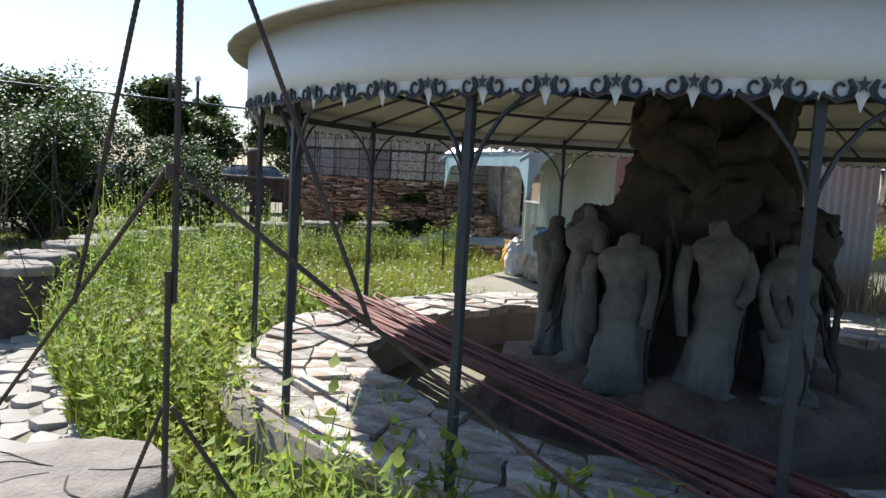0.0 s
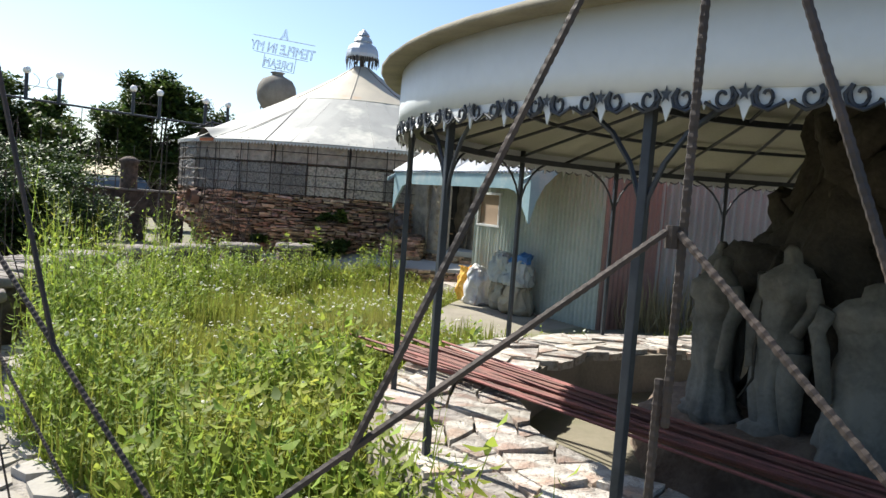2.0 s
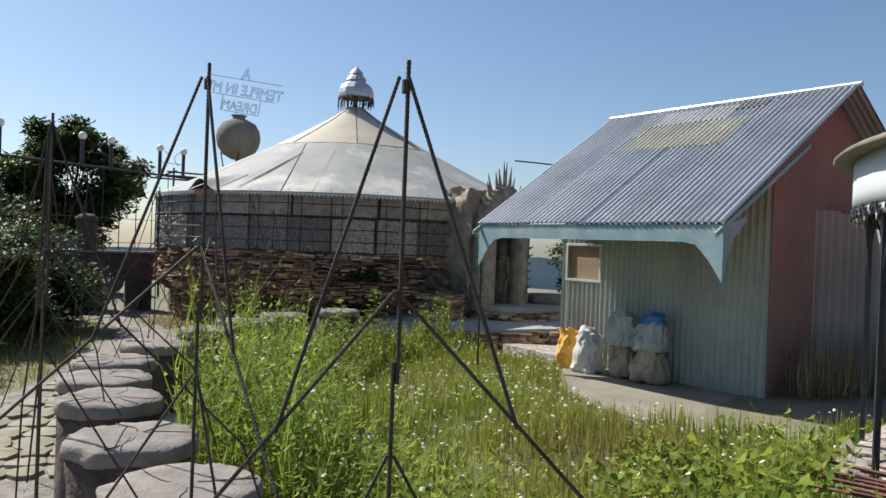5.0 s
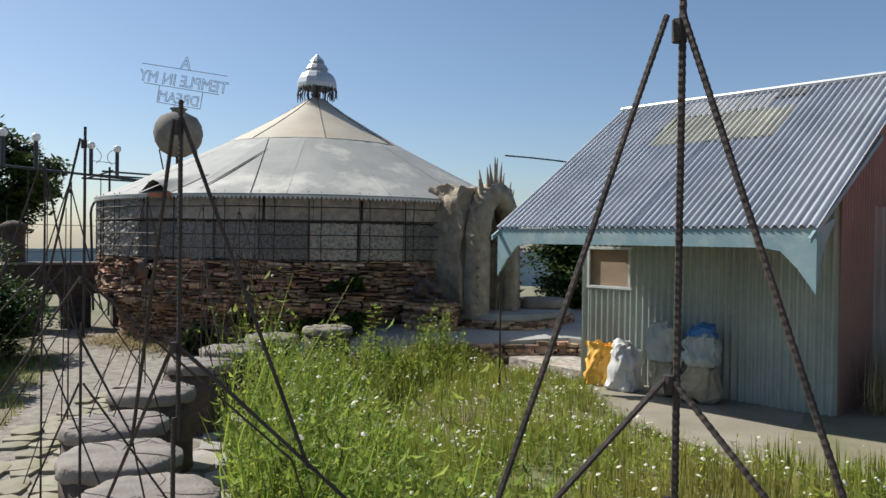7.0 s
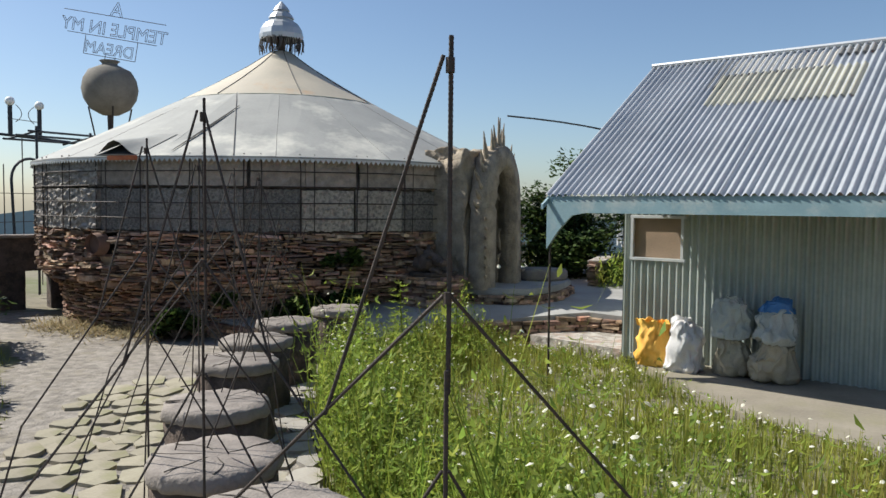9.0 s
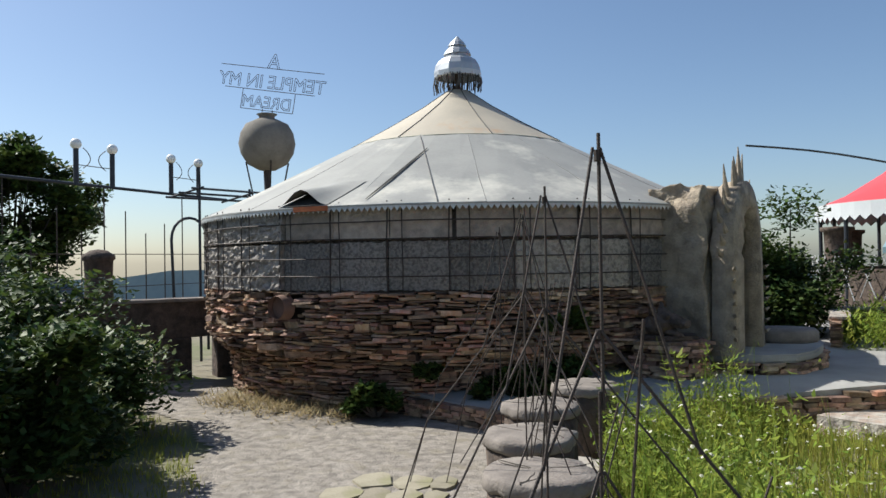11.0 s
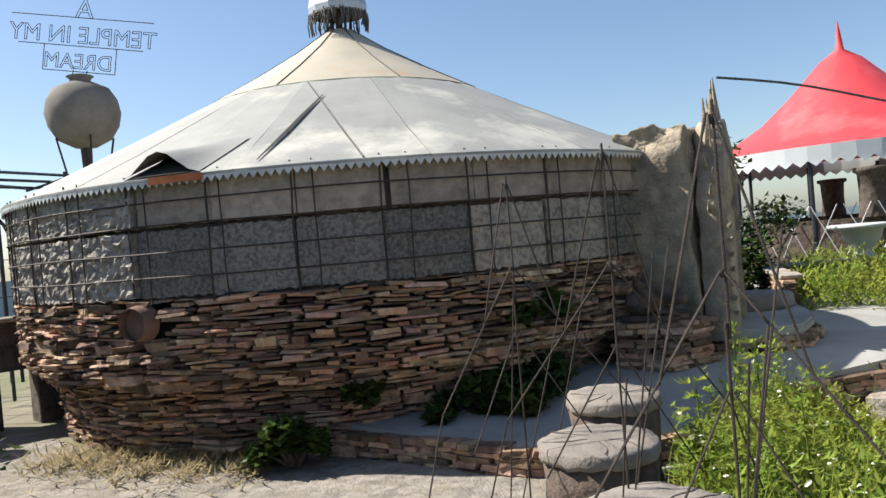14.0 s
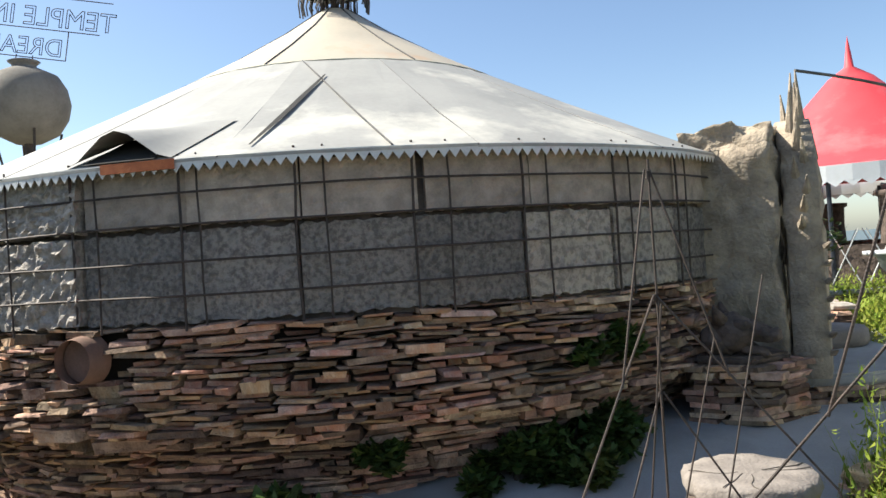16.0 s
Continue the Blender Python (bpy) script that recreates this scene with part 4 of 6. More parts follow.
def stone_tree():
    t = thing("stone_tree", "massive dark cement tree with heaped coiling limbs", "sculpture", at=(SC.x, SC.y, -0.03))
    bm = bmesh.new()
    lathe(bm, [(1.42, -0.12), (1.32, 0.2), (1.22, 0.45), (0.9, 0.53), (0.0, 0.54)], 64, wob=0.12)
    for v in bm.verts:
        v.co += noise.noise_vector(v.co * 4) * 0.08 + noise.noise_vector(v.co * 11) * 0.045
    part("mound", bm, mat("rubble", (0.20, 0.15, 0.11), (0.10, 0.07, 0.05), 0.95, scale=5, fine=40, bump=0.9), t, "rubble mound", True)
    bm = bmesh.new()
    lathe(bm, [(0.66, 0.4), (0.6, 0.9), (0.58, 1.3), (0.5, 1.6), (0.42, 1.95), (0.38, 2.3), (0.34, 2.8), (0.30, 3.6), (0.30, 4.75), (0.24, 4.95), (0.0, 4.95)], 40, wob=0.22)
    bmesh.ops.subdivide_edges(bm, edges=bm.edges[:], cuts=2, use_grid_fill=True)
    for v in bm.verts:
        v.co += noise.noise_vector(v.co * 3) * 0.12 + noise.noise_vector(v.co * 8) * 0.06 + noise.noise_vector(v.co * 20) * 0.025
    part("trunk", bm, BARK, t, "", True)
    rng = random.Random(11)
    for k in range(20):
        a = k * math.tau * 0.382 + rng.uniform(-.2, .2)
        z = (1.34, 1.6, 1.85, 2.1)[k % 4] + rng.uniform(-.05, .05)
        rad = (0.74, 0.62, 0.5, 0.46)[k % 4]
        bm = bmesh.new()
        tube(bm, [(rad * (1 - 0.35 * abs(j - 4) / 4) * math.cos(a + (j - 4) * .17), rad * (1 - 0.35 * abs(j - 4) / 4) * math.sin(a + (j - 4) * .17), z + (0.10 + 0.05 * (k % 2)) * math.sin(j * 0.8 + k * 1.9)) for j in range(9)], 0.13, 10, 0.085)
        for v in bm.verts:
            v.co += noise.noise_vector(v.co * 6) * 0.035
        bmesh.ops.subdivide_edges(bm, edges=bm.edges[:], cuts=2, use_grid_fill=True)
        for v in bm.verts:
            v.co += noise.noise_vector(v.co * 13) * 0.03 + noise.noise_vector(v.co * 30) * 0.012
        part("coiled_limb", bm, BARK, t, "", True)
    for k in range(34):
        a = rng.uniform(-1.6, 0.9) if k < 24 else rng.uniform(-3.6, -1.6)
        bm = bmesh.new()
        p = Vector((0.74 * math.cos(a), 0.74 * math.sin(a), rng.uniform(1.25, 1.5)))
        pts = [p]
        for j in range(rng.randint(4, 8)):
            p = p + Vector((rng.uniform(-.03, .08) * math.cos(a) + rng.uniform(-.03, .03), rng.uniform(-.03, .08) * math.sin(a) + rng.uniform(-.03, .03), -rng.uniform(.09, .17)))
            pts.append(p)
        tube(bm, pts, 0.018 + 0.012 * rng.random(), 6, 0.006)
        part("hanging_root", bm, BARK, t, "", True)
    return t


stone_tree()


def statue(ang, r, h, face, seed, wide=1.0):
    """A weathered headless figure, robed or bare-legged, as one worn shape."""
    rng = random.Random(seed + 31)
    p = pol(ang, r, 0.45, SC)
    robed = seed % 3 != 1
    bm = bmesh.new()
    lathe(bm, [(0.0, 0.0), (0.21, 0.0), (0.22, 0.05), (0.17, 0.08)] + ([(0.165, 0.12 * h), (0.15, 0.3 * h), (0.145, 0.48 * h)] if robed else [(0.10, 0.12 * h), (0.12, 0.3 * h), (0.15, 0.48 * h)])
          + [(0.155, 0.55 * h), (0.125, 0.66 * h), (0.135, 0.74 * h), (0.165, 0.82 * h), (0.175, 0.89 * h), (0.13, 0.94 * h), (0.07, 0.97 * h), (0.058, 1.03 * h), (0.03, 1.05 * h), (0.0, 1.05 * h)], 36, wob=0.08)
    bmesh.ops.subdivide_edges(bm, edges=[e for e in bm.edges if abs(e.verts[0].co.z - e.verts[1].co.z) > 0.05], cuts=3)
    fold = rng.uniform(7, 12)
    for v in bm.verts:
        v.co.y *= 0.68
        v.co.x *= wide
        low = max(0, 1 - v.co.z / (0.58 * h))
        a = math.atan2(v.co.y, v.co.x)
        v.co.xy *= 1 + (0.10 if robed else 0.02) * math.sin(a * fold + seed + v.co.z * 3) * min(1, low * 2)
        v.co.x += 0.035 * math.sin(v.co.z / h * 3.1 + seed)
        if 0.78 * h < v.co.z < 0.9 * h and v.co.y < 0:
            v.co.y -= 0.03 * max(0, 1 - abs(abs(v.co.x) - 0.07) / 0.06)
    if not robed:
        for s in (-1, 1):
            tube(bm, [(s * 0.085, 0.0, 0.50 * h), (s * 0.095, -0.02, 0.28 * h), (s * 0.09, 0.0, 0.05 * h)], 0.085, 12, 0.055)
    for s in (-1, 1):
        reach = rng.choice((0.38, 0.44, 0.60))
        tube(bm, [(s * 0.16 * wide, 0, 0.89 * h), (s * 0.205 * wide, 0.01, 0.76 * h), (s * 0.20 * wide, -0.02, 0.66 * h), (s * 0.17 * wide, -0.06, reach * h)], 0.05, 10, 0.034)
    for v in bm.verts:
        v.co += noise.noise_vector(v.co * 6 + Vector((seed * 3, 0, 0))) * 0.03 + noise.noise_vector(v.co * 17 + Vector((seed, 0, 0))) * 0.012
        v.co.z = max(v.co.z, -0.02)
    o = part("statue", bm, STATUE, None, "", True)
    o.matrix_world = pose(p.x, p.y, p.z, rng.uniform(-3, 3), rng.uniform(-3, 3), ang + 90 + face)
    return tagged(o, "weathered grey cement headless robed figure on the mound" if robed else "weathered grey cement headless standing figure on the mound", "statue", "figures round the stone tree")


for i, a in enumerate((-222, -196, -168, -141, -112, -84, -55, -24)):
    statue(a, (0.84, 0.88, 0.82, 0.9, 0.82, 0.89, 0.83, 0.86)[i], (0.8, 0.86, 0.95, 0.88, 0.97, 0.86, 0.95, 0.85)[i], (0, 12, -10, 8, -6, 10, -12, 6)[i], i, (0.78, 0.85, 0.82, 0.86, 0.8, 0.92, 0.84, 0.85)[i])


# bundle of rods across the basin
def rods():
    t = thing("rod_bundle", "loose bundle of long red-brown steel rods lying across the basin", "rods")
    rng = random.Random(5)
    a, b = Vector((-4.75, 3.55, TZ + 0.05)), Vector((-0.55, 2.75, TZ + 0.04))
    d = (b - a).normalized()
    n = Vector((-d.y, d.x, 0))
    for i in range(46):
        o1, o2 = rng.gauss(0, 0.16), rng.gauss(0, 0.11)
        h1, h2 = abs(rng.gauss(0, 0.035)), abs(rng.gauss(0, 0.03))
        e = rng.uniform(-0.25, 0.35)
        p, q = a + n * o1 + d * e + Vector((0, 0, h1)), b + n * o2 + d * e + Vector((0, 0, h2))
        bm = bmesh.new()
        tube(bm, [p, p.lerp(q, .33) + Vector((0, 0, -.012)), p.lerp(q, .66) + Vector((0, 0, -.02)), q], 0.0085, 5)
        part("rod", bm, REDROD, t)
    return t


rods()


# ---- sacks before the shed ----
def sack(x, y, w, h, m, label, seed, z=0.11, tie=True, open_top=False, squash=0.8):
    """x, y in the shed's own axes."""
    p = SH @ Vector((x, y, 0))
    bm = bmesh.new()
    prof = [(0.0, 0.0), (0.42, 0.0), (0.5, 0.08), (0.52, 0.3), (0.5, 0.6), (0.44, 0.8)] + ([(0.47, 0.95), (0.50, 1.0), (0.45, 0.97), (0.40, 0.84), (0.0, 0.82)] if open_top else [(0.40, 0.92), (0.26, 0.97), (0.12, 0.99), (0.17, 1.04), (0.08, 1.05), (0.0, 1.02)])
    lathe(bm, [(r * w, zz * h) for r, zz in prof], 40)
    bmesh.ops.subdivide_edges(bm, edges=bm.edges[:], cuts=2, use_grid_fill=True)
    for v in bm.verts:
        rad = math.hypot(v.co.x, v.co.y)
        a = math.atan2(v.co.y, v.co.x)
        if rad > 1e-4:
            boxy = 1 / ((abs(v.co.x) / rad) ** 4 + (abs(v.co.y) / rad) ** 4) ** 0.25
            up = max(0.0, min(1.0, v.co.z / h))
            pleat = abs(math.sin(a * 5.5 + seed + 1.5 * noise.noise(v.co * 6)))
            v.co.xy *= (1 + (boxy - 1) * 0.45) * (1 - 0.16 * up * pleat) * (1.05 - 0.18 * up if not open_top else 1)
        v.co.y *= squash
        v.co += noise.noise_vector(v.co * 4.5 + Vector((seed * 7, 0, 0))) * 0.07 + noise.noise_vector(v.co * 13 + Vector((seed, 0, 0))) * 0.04 + noise.noise_vector(v.co * 30 + Vector((seed, 0, 0))) * 0.014
        v.co.z = max(v.co.z, 0)
    o = part("sack", bm, m, None, "", True)
    o.matrix_world = pose(p.x, p.y, z, 0, 0, -8 + seed * 4)
    return tagged(o, label, "sack", "sacks before the shed")


sack(0.78, 0.98, 0.37, 0.48, SACKO, "orange-yellow plastic sack with an open rolled top", 1, open_top=True)
sack(1.17, 0.88, 0.36, 0.54, SACKW, "white woven sack, tied and lumpy", 2)
sack(1.60, 1.02, 0.38, 0.42, SACKB, "tan woven sack with a dark print", 3)
sack(2.03, 0.98, 0.43, 0.42, SACKB, "tan woven sack with a dark print", 4)
sack(1.60, 1.04, 0.41, 0.40, SACKG, "grey-green woven sack lying on another", 5, z=0.49)
sack(2.04, 1.02, 0.42, 0.34, SACKG, "grey woven sack lying on another", 6, z=0.49)
sack(2.02, 1.02, 0.32, 0.10, BLUE, "blue plastic bag on the sacks", 7, z=0.80)


# ---- plants ----
def leaves(name, tuft, material, label, category, parent=None):
    """tuft: arrays of base point, direction along the leaf, sideways direction, length and width; every leaf is a bent blade of two quads."""
    P, D, S, Ln, Wd = tuft
    n = len(P)
    up = np.cross(S, D)
    m1 = P + D * (Ln * 0.5)[:, None] + up * (Ln * 0.08)[:, None]
    e = P + D * Ln[:, None] - up * (Ln * 0.10)[:, None]
    h = (Wd * 0.5)[:, None] * S
    V = np.stack([P - h * 0.25, P + h * 0.25, m1 - h, m1 + h, e - h * 0.15, e + h * 0.15], 1).reshape(-1, 3)
    idx = np.arange(n)[:, None] * 6
    F = np.concatenate([idx + np.array([0, 1, 3, 2]), idx + np.array([2, 3, 5, 4])], 1).reshape(-1, 4)
    me = bpy.data.meshes.new(name)
    me.vertices.add(len(V))
    me.vertices.foreach_set("co", V.ravel())
    me.loops.add(F.size)
    me.loops.foreach_set("vertex_index", F.ravel())
    me.polygons.add(len(F))
    me.polygons.foreach_set("loop_start", np.arange(0, F.size, 4))
    me.update(calc_edges=True)
    o = meshpart(name, me, material, parent)
    return tagged(o, label, category, kind="stuff") if parent is None else o


def unit(v):
    return v / np.maximum(np.linalg.norm(v, axis=1, keepdims=True), 1e-6)


RNG = np.random.default_rng(3)


def scatter(poly, count, ok=None):
    xs, ys = [p[0] for p in poly], [p[1] for p in poly]
    out = []
    while len(out) < count:
        x, y = RNG.uniform(min(xs), max(xs)), RNG.uniform(min(ys), max(ys))
        if inside(x, y, poly) and (ok is None or ok(x, y)):
            out.append((x, y))
    return np.array(out)


def off_terrace(x, y):
    return math.hypot(x - PC.x, y - PC.y) > OUT + 0.02


def edge_dist(x, y):
    """Distance from the garden's border along the path."""
    best = 9.0
    for (ax, ay), (bx, by) in zip(GARDEN[:11], GARDEN[1:12]):
        dx, dy = bx - ax, by - ay
        u = max(0, min(1, ((x - ax) * dx + (y - ay) * dy) / (dx * dx + dy * dy)))
        best = min(best, math.hypot(x - ax - u * dx, y - ay - u * dy))
    return best


def weed_height(x, y):
    e = edge_dist(x, y)
    far = max(0.0, min(1.0, (-x - 5.5) / 2.5))
    h = 0.33 + (0.16 + 0.62 * far * (1 - 0.45 * max(0.0, min(1.0, (y - 5.5) / 2)))) * math.exp(-(e / 0.85) ** 2)
    h += 0.16 * max(0, 1 - abs(math.hypot(x - PC.x, y - PC.y) - OUT - 0.3) / 0.7) * (1 if y < 4.5 else 0.3)
    h *= 0.85 + 0.75 * noise.noise((x * 1.1, y * 1.1, 0)) + 0.35 * noise.noise((x * 3.1, y * 3.1, 4))
    sl = max(0.0, min(1.0, (y - 4.0 + 0.25 * (x + 8)) / 3))
    return max(0.08, h * (1 - 0.35 * sl))


def weeds(pts, material, name, label, per=14, hk=1.0, lw=0.028, ll=0.085):
    P, D, S, L, W = [], [], [], [], []
    for x, y in pts:
        h = weed_height(x, y) * hk * RNG.uniform(0.45, 1.45)
        lean = RNG.normal(0, 0.12, 2)
        g = gz(x, y)
        a = RNG.uniform(0, math.tau)
        P.append((x, y, g - 0.01))
        D.append((lean[0], lean[1], 1.0))
        S.append((math.cos(a), math.sin(a), 0.0))
        L.append(h * 1.02)
        W.append(0.009)
        for j in range(per):
            u = (j + RNG.uniform(0, 1)) / per
            a = RNG.uniform(0, math.tau)
            el = RNG.uniform(-0.1, 0.8)
            P.append((x + lean[0] * u * h, y + lean[1] * u * h, g + u * h))
            D.append((math.cos(a) * math.cos(el), math.sin(a) * math.cos(el), math.sin(el)))
            S.append((-math.sin(a), math.cos(a), RNG.uniform(-.3, .3)))
            k = RNG.uniform(0.6, 1.3) * (1.15 - 0.5 * u)
            L.append(ll * k)
            W.append(lw * k)
    return leaves(name, (np.array(P), unit(np.array(D)), unit(np.array(S)), np.array(L), np.array(W)), material, label, "weeds")


def grass(pts, material, name, label, hk=1.0, blades=7):
    n = len(pts) * blades
    base = np.repeat(pts, blades, 0) + RNG.normal(0, 0.035, (n, 2))
    z = np.array([gz(x, y) for x, y in pts]).repeat(blades)
    hh = np.array([min(0.36, weed_height(x, y)) for x, y in pts]).repeat(blades) * hk * RNG.uniform(0.5, 1.25, n)
    a = RNG.uniform(0, math.tau, n)
    t = RNG.uniform(0.05, 0.5, n)
    D = np.stack([np.cos(a) * np.sin(t), np.sin(a) * np.sin(t), np.cos(t)], 1)
    S = np.stack([-np.sin(a), np.cos(a), np.zeros(n)], 1)
    return leaves(name, (np.column_stack([base, z - 0.01]), D, S, hh, RNG.uniform(0.006, 0.013, n)), material, label, "grass")


gp = scatter(GARDEN, 5200, off_terrace)
grass(gp, GRASS, "meadow_grass", "tall yellow-green meadow grass", 1.0, 7)
ep = scatter(GARDEN, 3600, lambda x, y: off_terrace(x, y) and edge_dist(x, y) < 1.1)
weeds(ep, LEAF, "garden_weeds", "dense leafy green weeds along the path")
ep = scatter(GARDEN, 1500, lambda x, y: off_terrace(x, y) and math.hypot(x - PC.x, y - PC.y) < OUT + 1.3 and y < 5.0)
weeds(ep, LEAF, "nettle_patch", "broad-leaved green weeds beside the terrace", 13, 1.05, 0.055, 0.10)
ep = scatter(GARDEN, 2800, off_terrace)
weeds(ep, LEAF, "meadow_weeds", "leafy weeds among the grass", 10, 0.9, 0.02, 0.07)

LAWN = [(-13.2, 5.5), (-12.3, 4.2), (-11.3, 2.2), (-10.5, 0.2), (-16.0, 0.0), (-19.0, 6.0), (-17.5, 9.2), (-15.6, 8.0), (-14.7, 6.95)]
lp = scatter(LAWN, 4200)
n = len(lp) * 5
bz = np.array([gz(x, y) for x, y in lp]).repeat(5)
aa, tt = RNG.uniform(0, math.tau, n), RNG.uniform(0.1, 0.9, n)
leaves("lawn_grass", (np.column_stack([np.repeat(lp, 5, 0) + RNG.normal(0, 0.05, (n, 2)), bz - 0.005]), np.stack([np.cos(aa) * np.sin(tt), np.sin(aa) * np.sin(tt), np.cos(tt)], 1), np.stack([-np.sin(aa), np.cos(aa), 0 * aa], 1), RNG.uniform(0.04, 0.11, n), RNG.uniform(0.006, 0.013, n)), GRASS, "short yellowing grass beside the path", "grass")
# dry straw at the foot of the round building
P, D, S = [], [], []
for _ in range(3600):
    a, r = RNG.uniform(-124, -86), RNG.normal(4.0, 0.22)
    p = pol(a, max(r, 3.7), 0)
    if RNG.random() < 0.5 + 0.5 * math.sin(a * 0.9):
        q, e = RNG.uniform(0, math.tau), RNG.uniform(-0.1, 0.6)
        P.append((p.x, p.y, gz(p.x, p.y) + RNG.uniform(0, 0.10)))
        D.append((math.cos(q) * math.cos(e), math.sin(q) * math.cos(e), math.sin(e)))
        S.append((-math.sin(q), math.cos(q), 0.2))
k = len(P)
leaves("dry_straw", (np.array(P), unit(np.array(D)), unit(np.array(S)), RNG.uniform(0.06, 0.24, k), RNG.uniform(0.006, 0.02, k)), DRY, "dry straw and leaves heaped along the wall foot", "straw")


def hemp(x, y, h, seed):
    """A tall herb with fans of seven narrow toothed leaflets."""
    rng = np.random.default_rng(seed)
    t = thing("tall_herb", "tall bright green herb with fan-shaped narrow leaflets", "plant", "tall herbs", (x, y, gz(x, y)))
    bm = bmesh.new()
    tube(bm, [(0, 0, -0.05), (0.02, 0.01, h * .5), (0.0, 0.02, h)], 0.010, 6, 0.004)
    part("stem", bm, LEAF, t)
    P, D, S, L, W = [], [], [], [], []
    for i in range(int(h / 0.035)):
        u = 0.25 + 0.75 * i / int(h / 0.035)
        a0 = i * 2.4 + rng.uniform(-.3, .3)
        pl = 0.10 * (1.3 - u)
        c = np.array([math.cos(a0) * pl, math.sin(a0) * pl, u * h + 0.02])
        size = 0.15 * (1.25 - 0.55 * u)
        for j in range(7):
            b = a0 + (j - 3) * 0.42
            P.append(c)
            D.append((math.cos(b), math.sin(b), rng.uniform(-.35, .15) + (0.5 if u > .93 else 0)))
            S.append((-math.sin(b), math.cos(b), 0))
            L.append(size * (1 - 0.16 * abs(j - 3)) * rng.uniform(.85, 1.1))
            W.append(0.022)
    leaves("foliage", (np.array(P), unit(np.array(D)), unit(np.array(S)), np.array(L), np.array(W)), LEAF, "", "", parent=t)


for i, (x, y, h) in enumerate(((-0.90, 1.80, 0.80), (-0.72, 1.62, 0.55), (-10.8, 8.6, 1.0), (-10.65, 8.2, 0.75), (-11.0, 8.0, 0.7), (-11.2, 8.35, 0.85), (-10.3, 9.2, 0.7))):
    hemp(x, y, h, i)

# dead stalks along the sheet fence and terrace
dp = np.array([(-5.3 + 3.6 * u + RNG.normal(0, .12), 8.5 + 2.9 * u + RNG.normal(0, .15)) for u in RNG.uniform(0, 1, 420)])
n = len(dp) * 5
aa, tt = RNG.uniform(0, math.tau, n), RNG.uniform(0.05, 0.6, n)
leaves("dead_stalks", (np.column_stack([np.repeat(dp, 5, 0) + RNG.normal(0, .04, (n, 2)), np.array([gz(x, y) for x, y in dp]).repeat(5)]), np.stack([np.cos(aa) * np.sin(tt), np.sin(aa) * np.sin(tt), np.cos(tt)], 1), np.stack([-np.sin(aa), np.cos(aa), 0 * aa], 1), RNG.uniform(0.2, 0.75, n), RNG.uniform(0.006, 0.016, n)), DRY, "dead brown stalks along the metal fence", "weeds")

# white flower heads
fp = scatter(GARDEN, 1050, lambda x, y: off_terrace(x, y) and RNG.random() < (0.25 + 0.75 * max(0, min(1, (-x - 4) / 4))))
V, F = [], []
for x, y in fp:
    h = gz(x, y) + weed_height(x, y) * RNG.uniform(0.85, 1.2)
    r = RNG.uniform(0.007, 0.018)
    b = len(V)
    tx, ty = RNG.normal(0, .4, 2)
    for k in range(6):
        a = k * math.tau / 6
        V.append((x + r * math.cos(a), y + r * math.sin(a), h + r * (tx * math.cos(a) + ty * math.sin(a))))
    V.append((x, y, h + 0.008))
    F += [(b + k, b + (k + 1) % 6, b + 6) for k in range(6)]
tagged(raw("flower_heads", V, F, PETAL), "small white flower heads over the weeds", "flowers", kind="stuff")


def shrub(name, label, c, s, count, material=LEAFDARK, ll=0.10, lw=0.05, clumps=24, seed=1, trunk=None, category="shrub"):
    """Leaf clumps on bare limbs with gaps between them."""
    rng = np.random.default_rng(seed)
    t = thing(name, label, category, at=c)
    cs = unit(rng.normal(0, 1, (clumps, 3))) * rng.uniform(0.35, 0.95, (clumps, 1)) * np.array(s)
    cs[:, 2] = np.abs(cs[:, 2]) if trunk is None else cs[:, 2]
    base_z = s[2] * 0.25 if trunk is None else trunk + s[2]
    cs[:, 2] += base_z
    k = rng.integers(0, clumps, count)
    rad = np.array(s).mean() * (0.34 if trunk is None else 0.25)
    q = rng.normal(0, 1, (count, 3))
    q = unit(q) * (rng.uniform(0, 1, (count, 1)) ** 0.5) * rad * rng.uniform(0.7, 1.3, (clumps,))[k][:, None]
    P = cs[k] + q * np.array([1, 1, 0.75])
    P[:, 2] = np.maximum(P[:, 2], 0.03)
    a = rng.uniform(0, math.tau, count)
    el = rng.uniform(-0.7, 0.7, count)
    D = np.stack([np.cos(a) * np.cos(el), np.sin(a) * np.cos(el), np.sin(el)], 1)
    S = unit(np.stack([-np.sin(a), np.cos(a), rng.uniform(-.6, .6, count)], 1))
    leaves("crown", (P, D, S, ll * rng.uniform(.6, 1.3, count), lw * rng.uniform(.6, 1.3, count)), material, "", "", parent=t)
    top = Vector((0, 0, base_z * 0.6))
    bm = bmesh.new()
    if trunk:
        tube(bm, [(0, 0, -0.1), (0.05, 0.03, trunk * .5), (0, 0, trunk + s[2] * .6)], 0.045 * s[2] + 0.05, 8, 0.05)
        top = Vector((0, 0, trunk))
    for p in cs:
        p = Vector(p)
        st = top if trunk else Vector((p.x * .15, p.y * .15, 0))
        tube(bm, [st, st.lerp(p, .5) + Vector((0, 0, .05 * s[2])), p], 0.02 + 0.012 * s[2], 5, 0.006)
    part("trunk" if trunk else "woody_stem", bm, BARK, t)
    return t


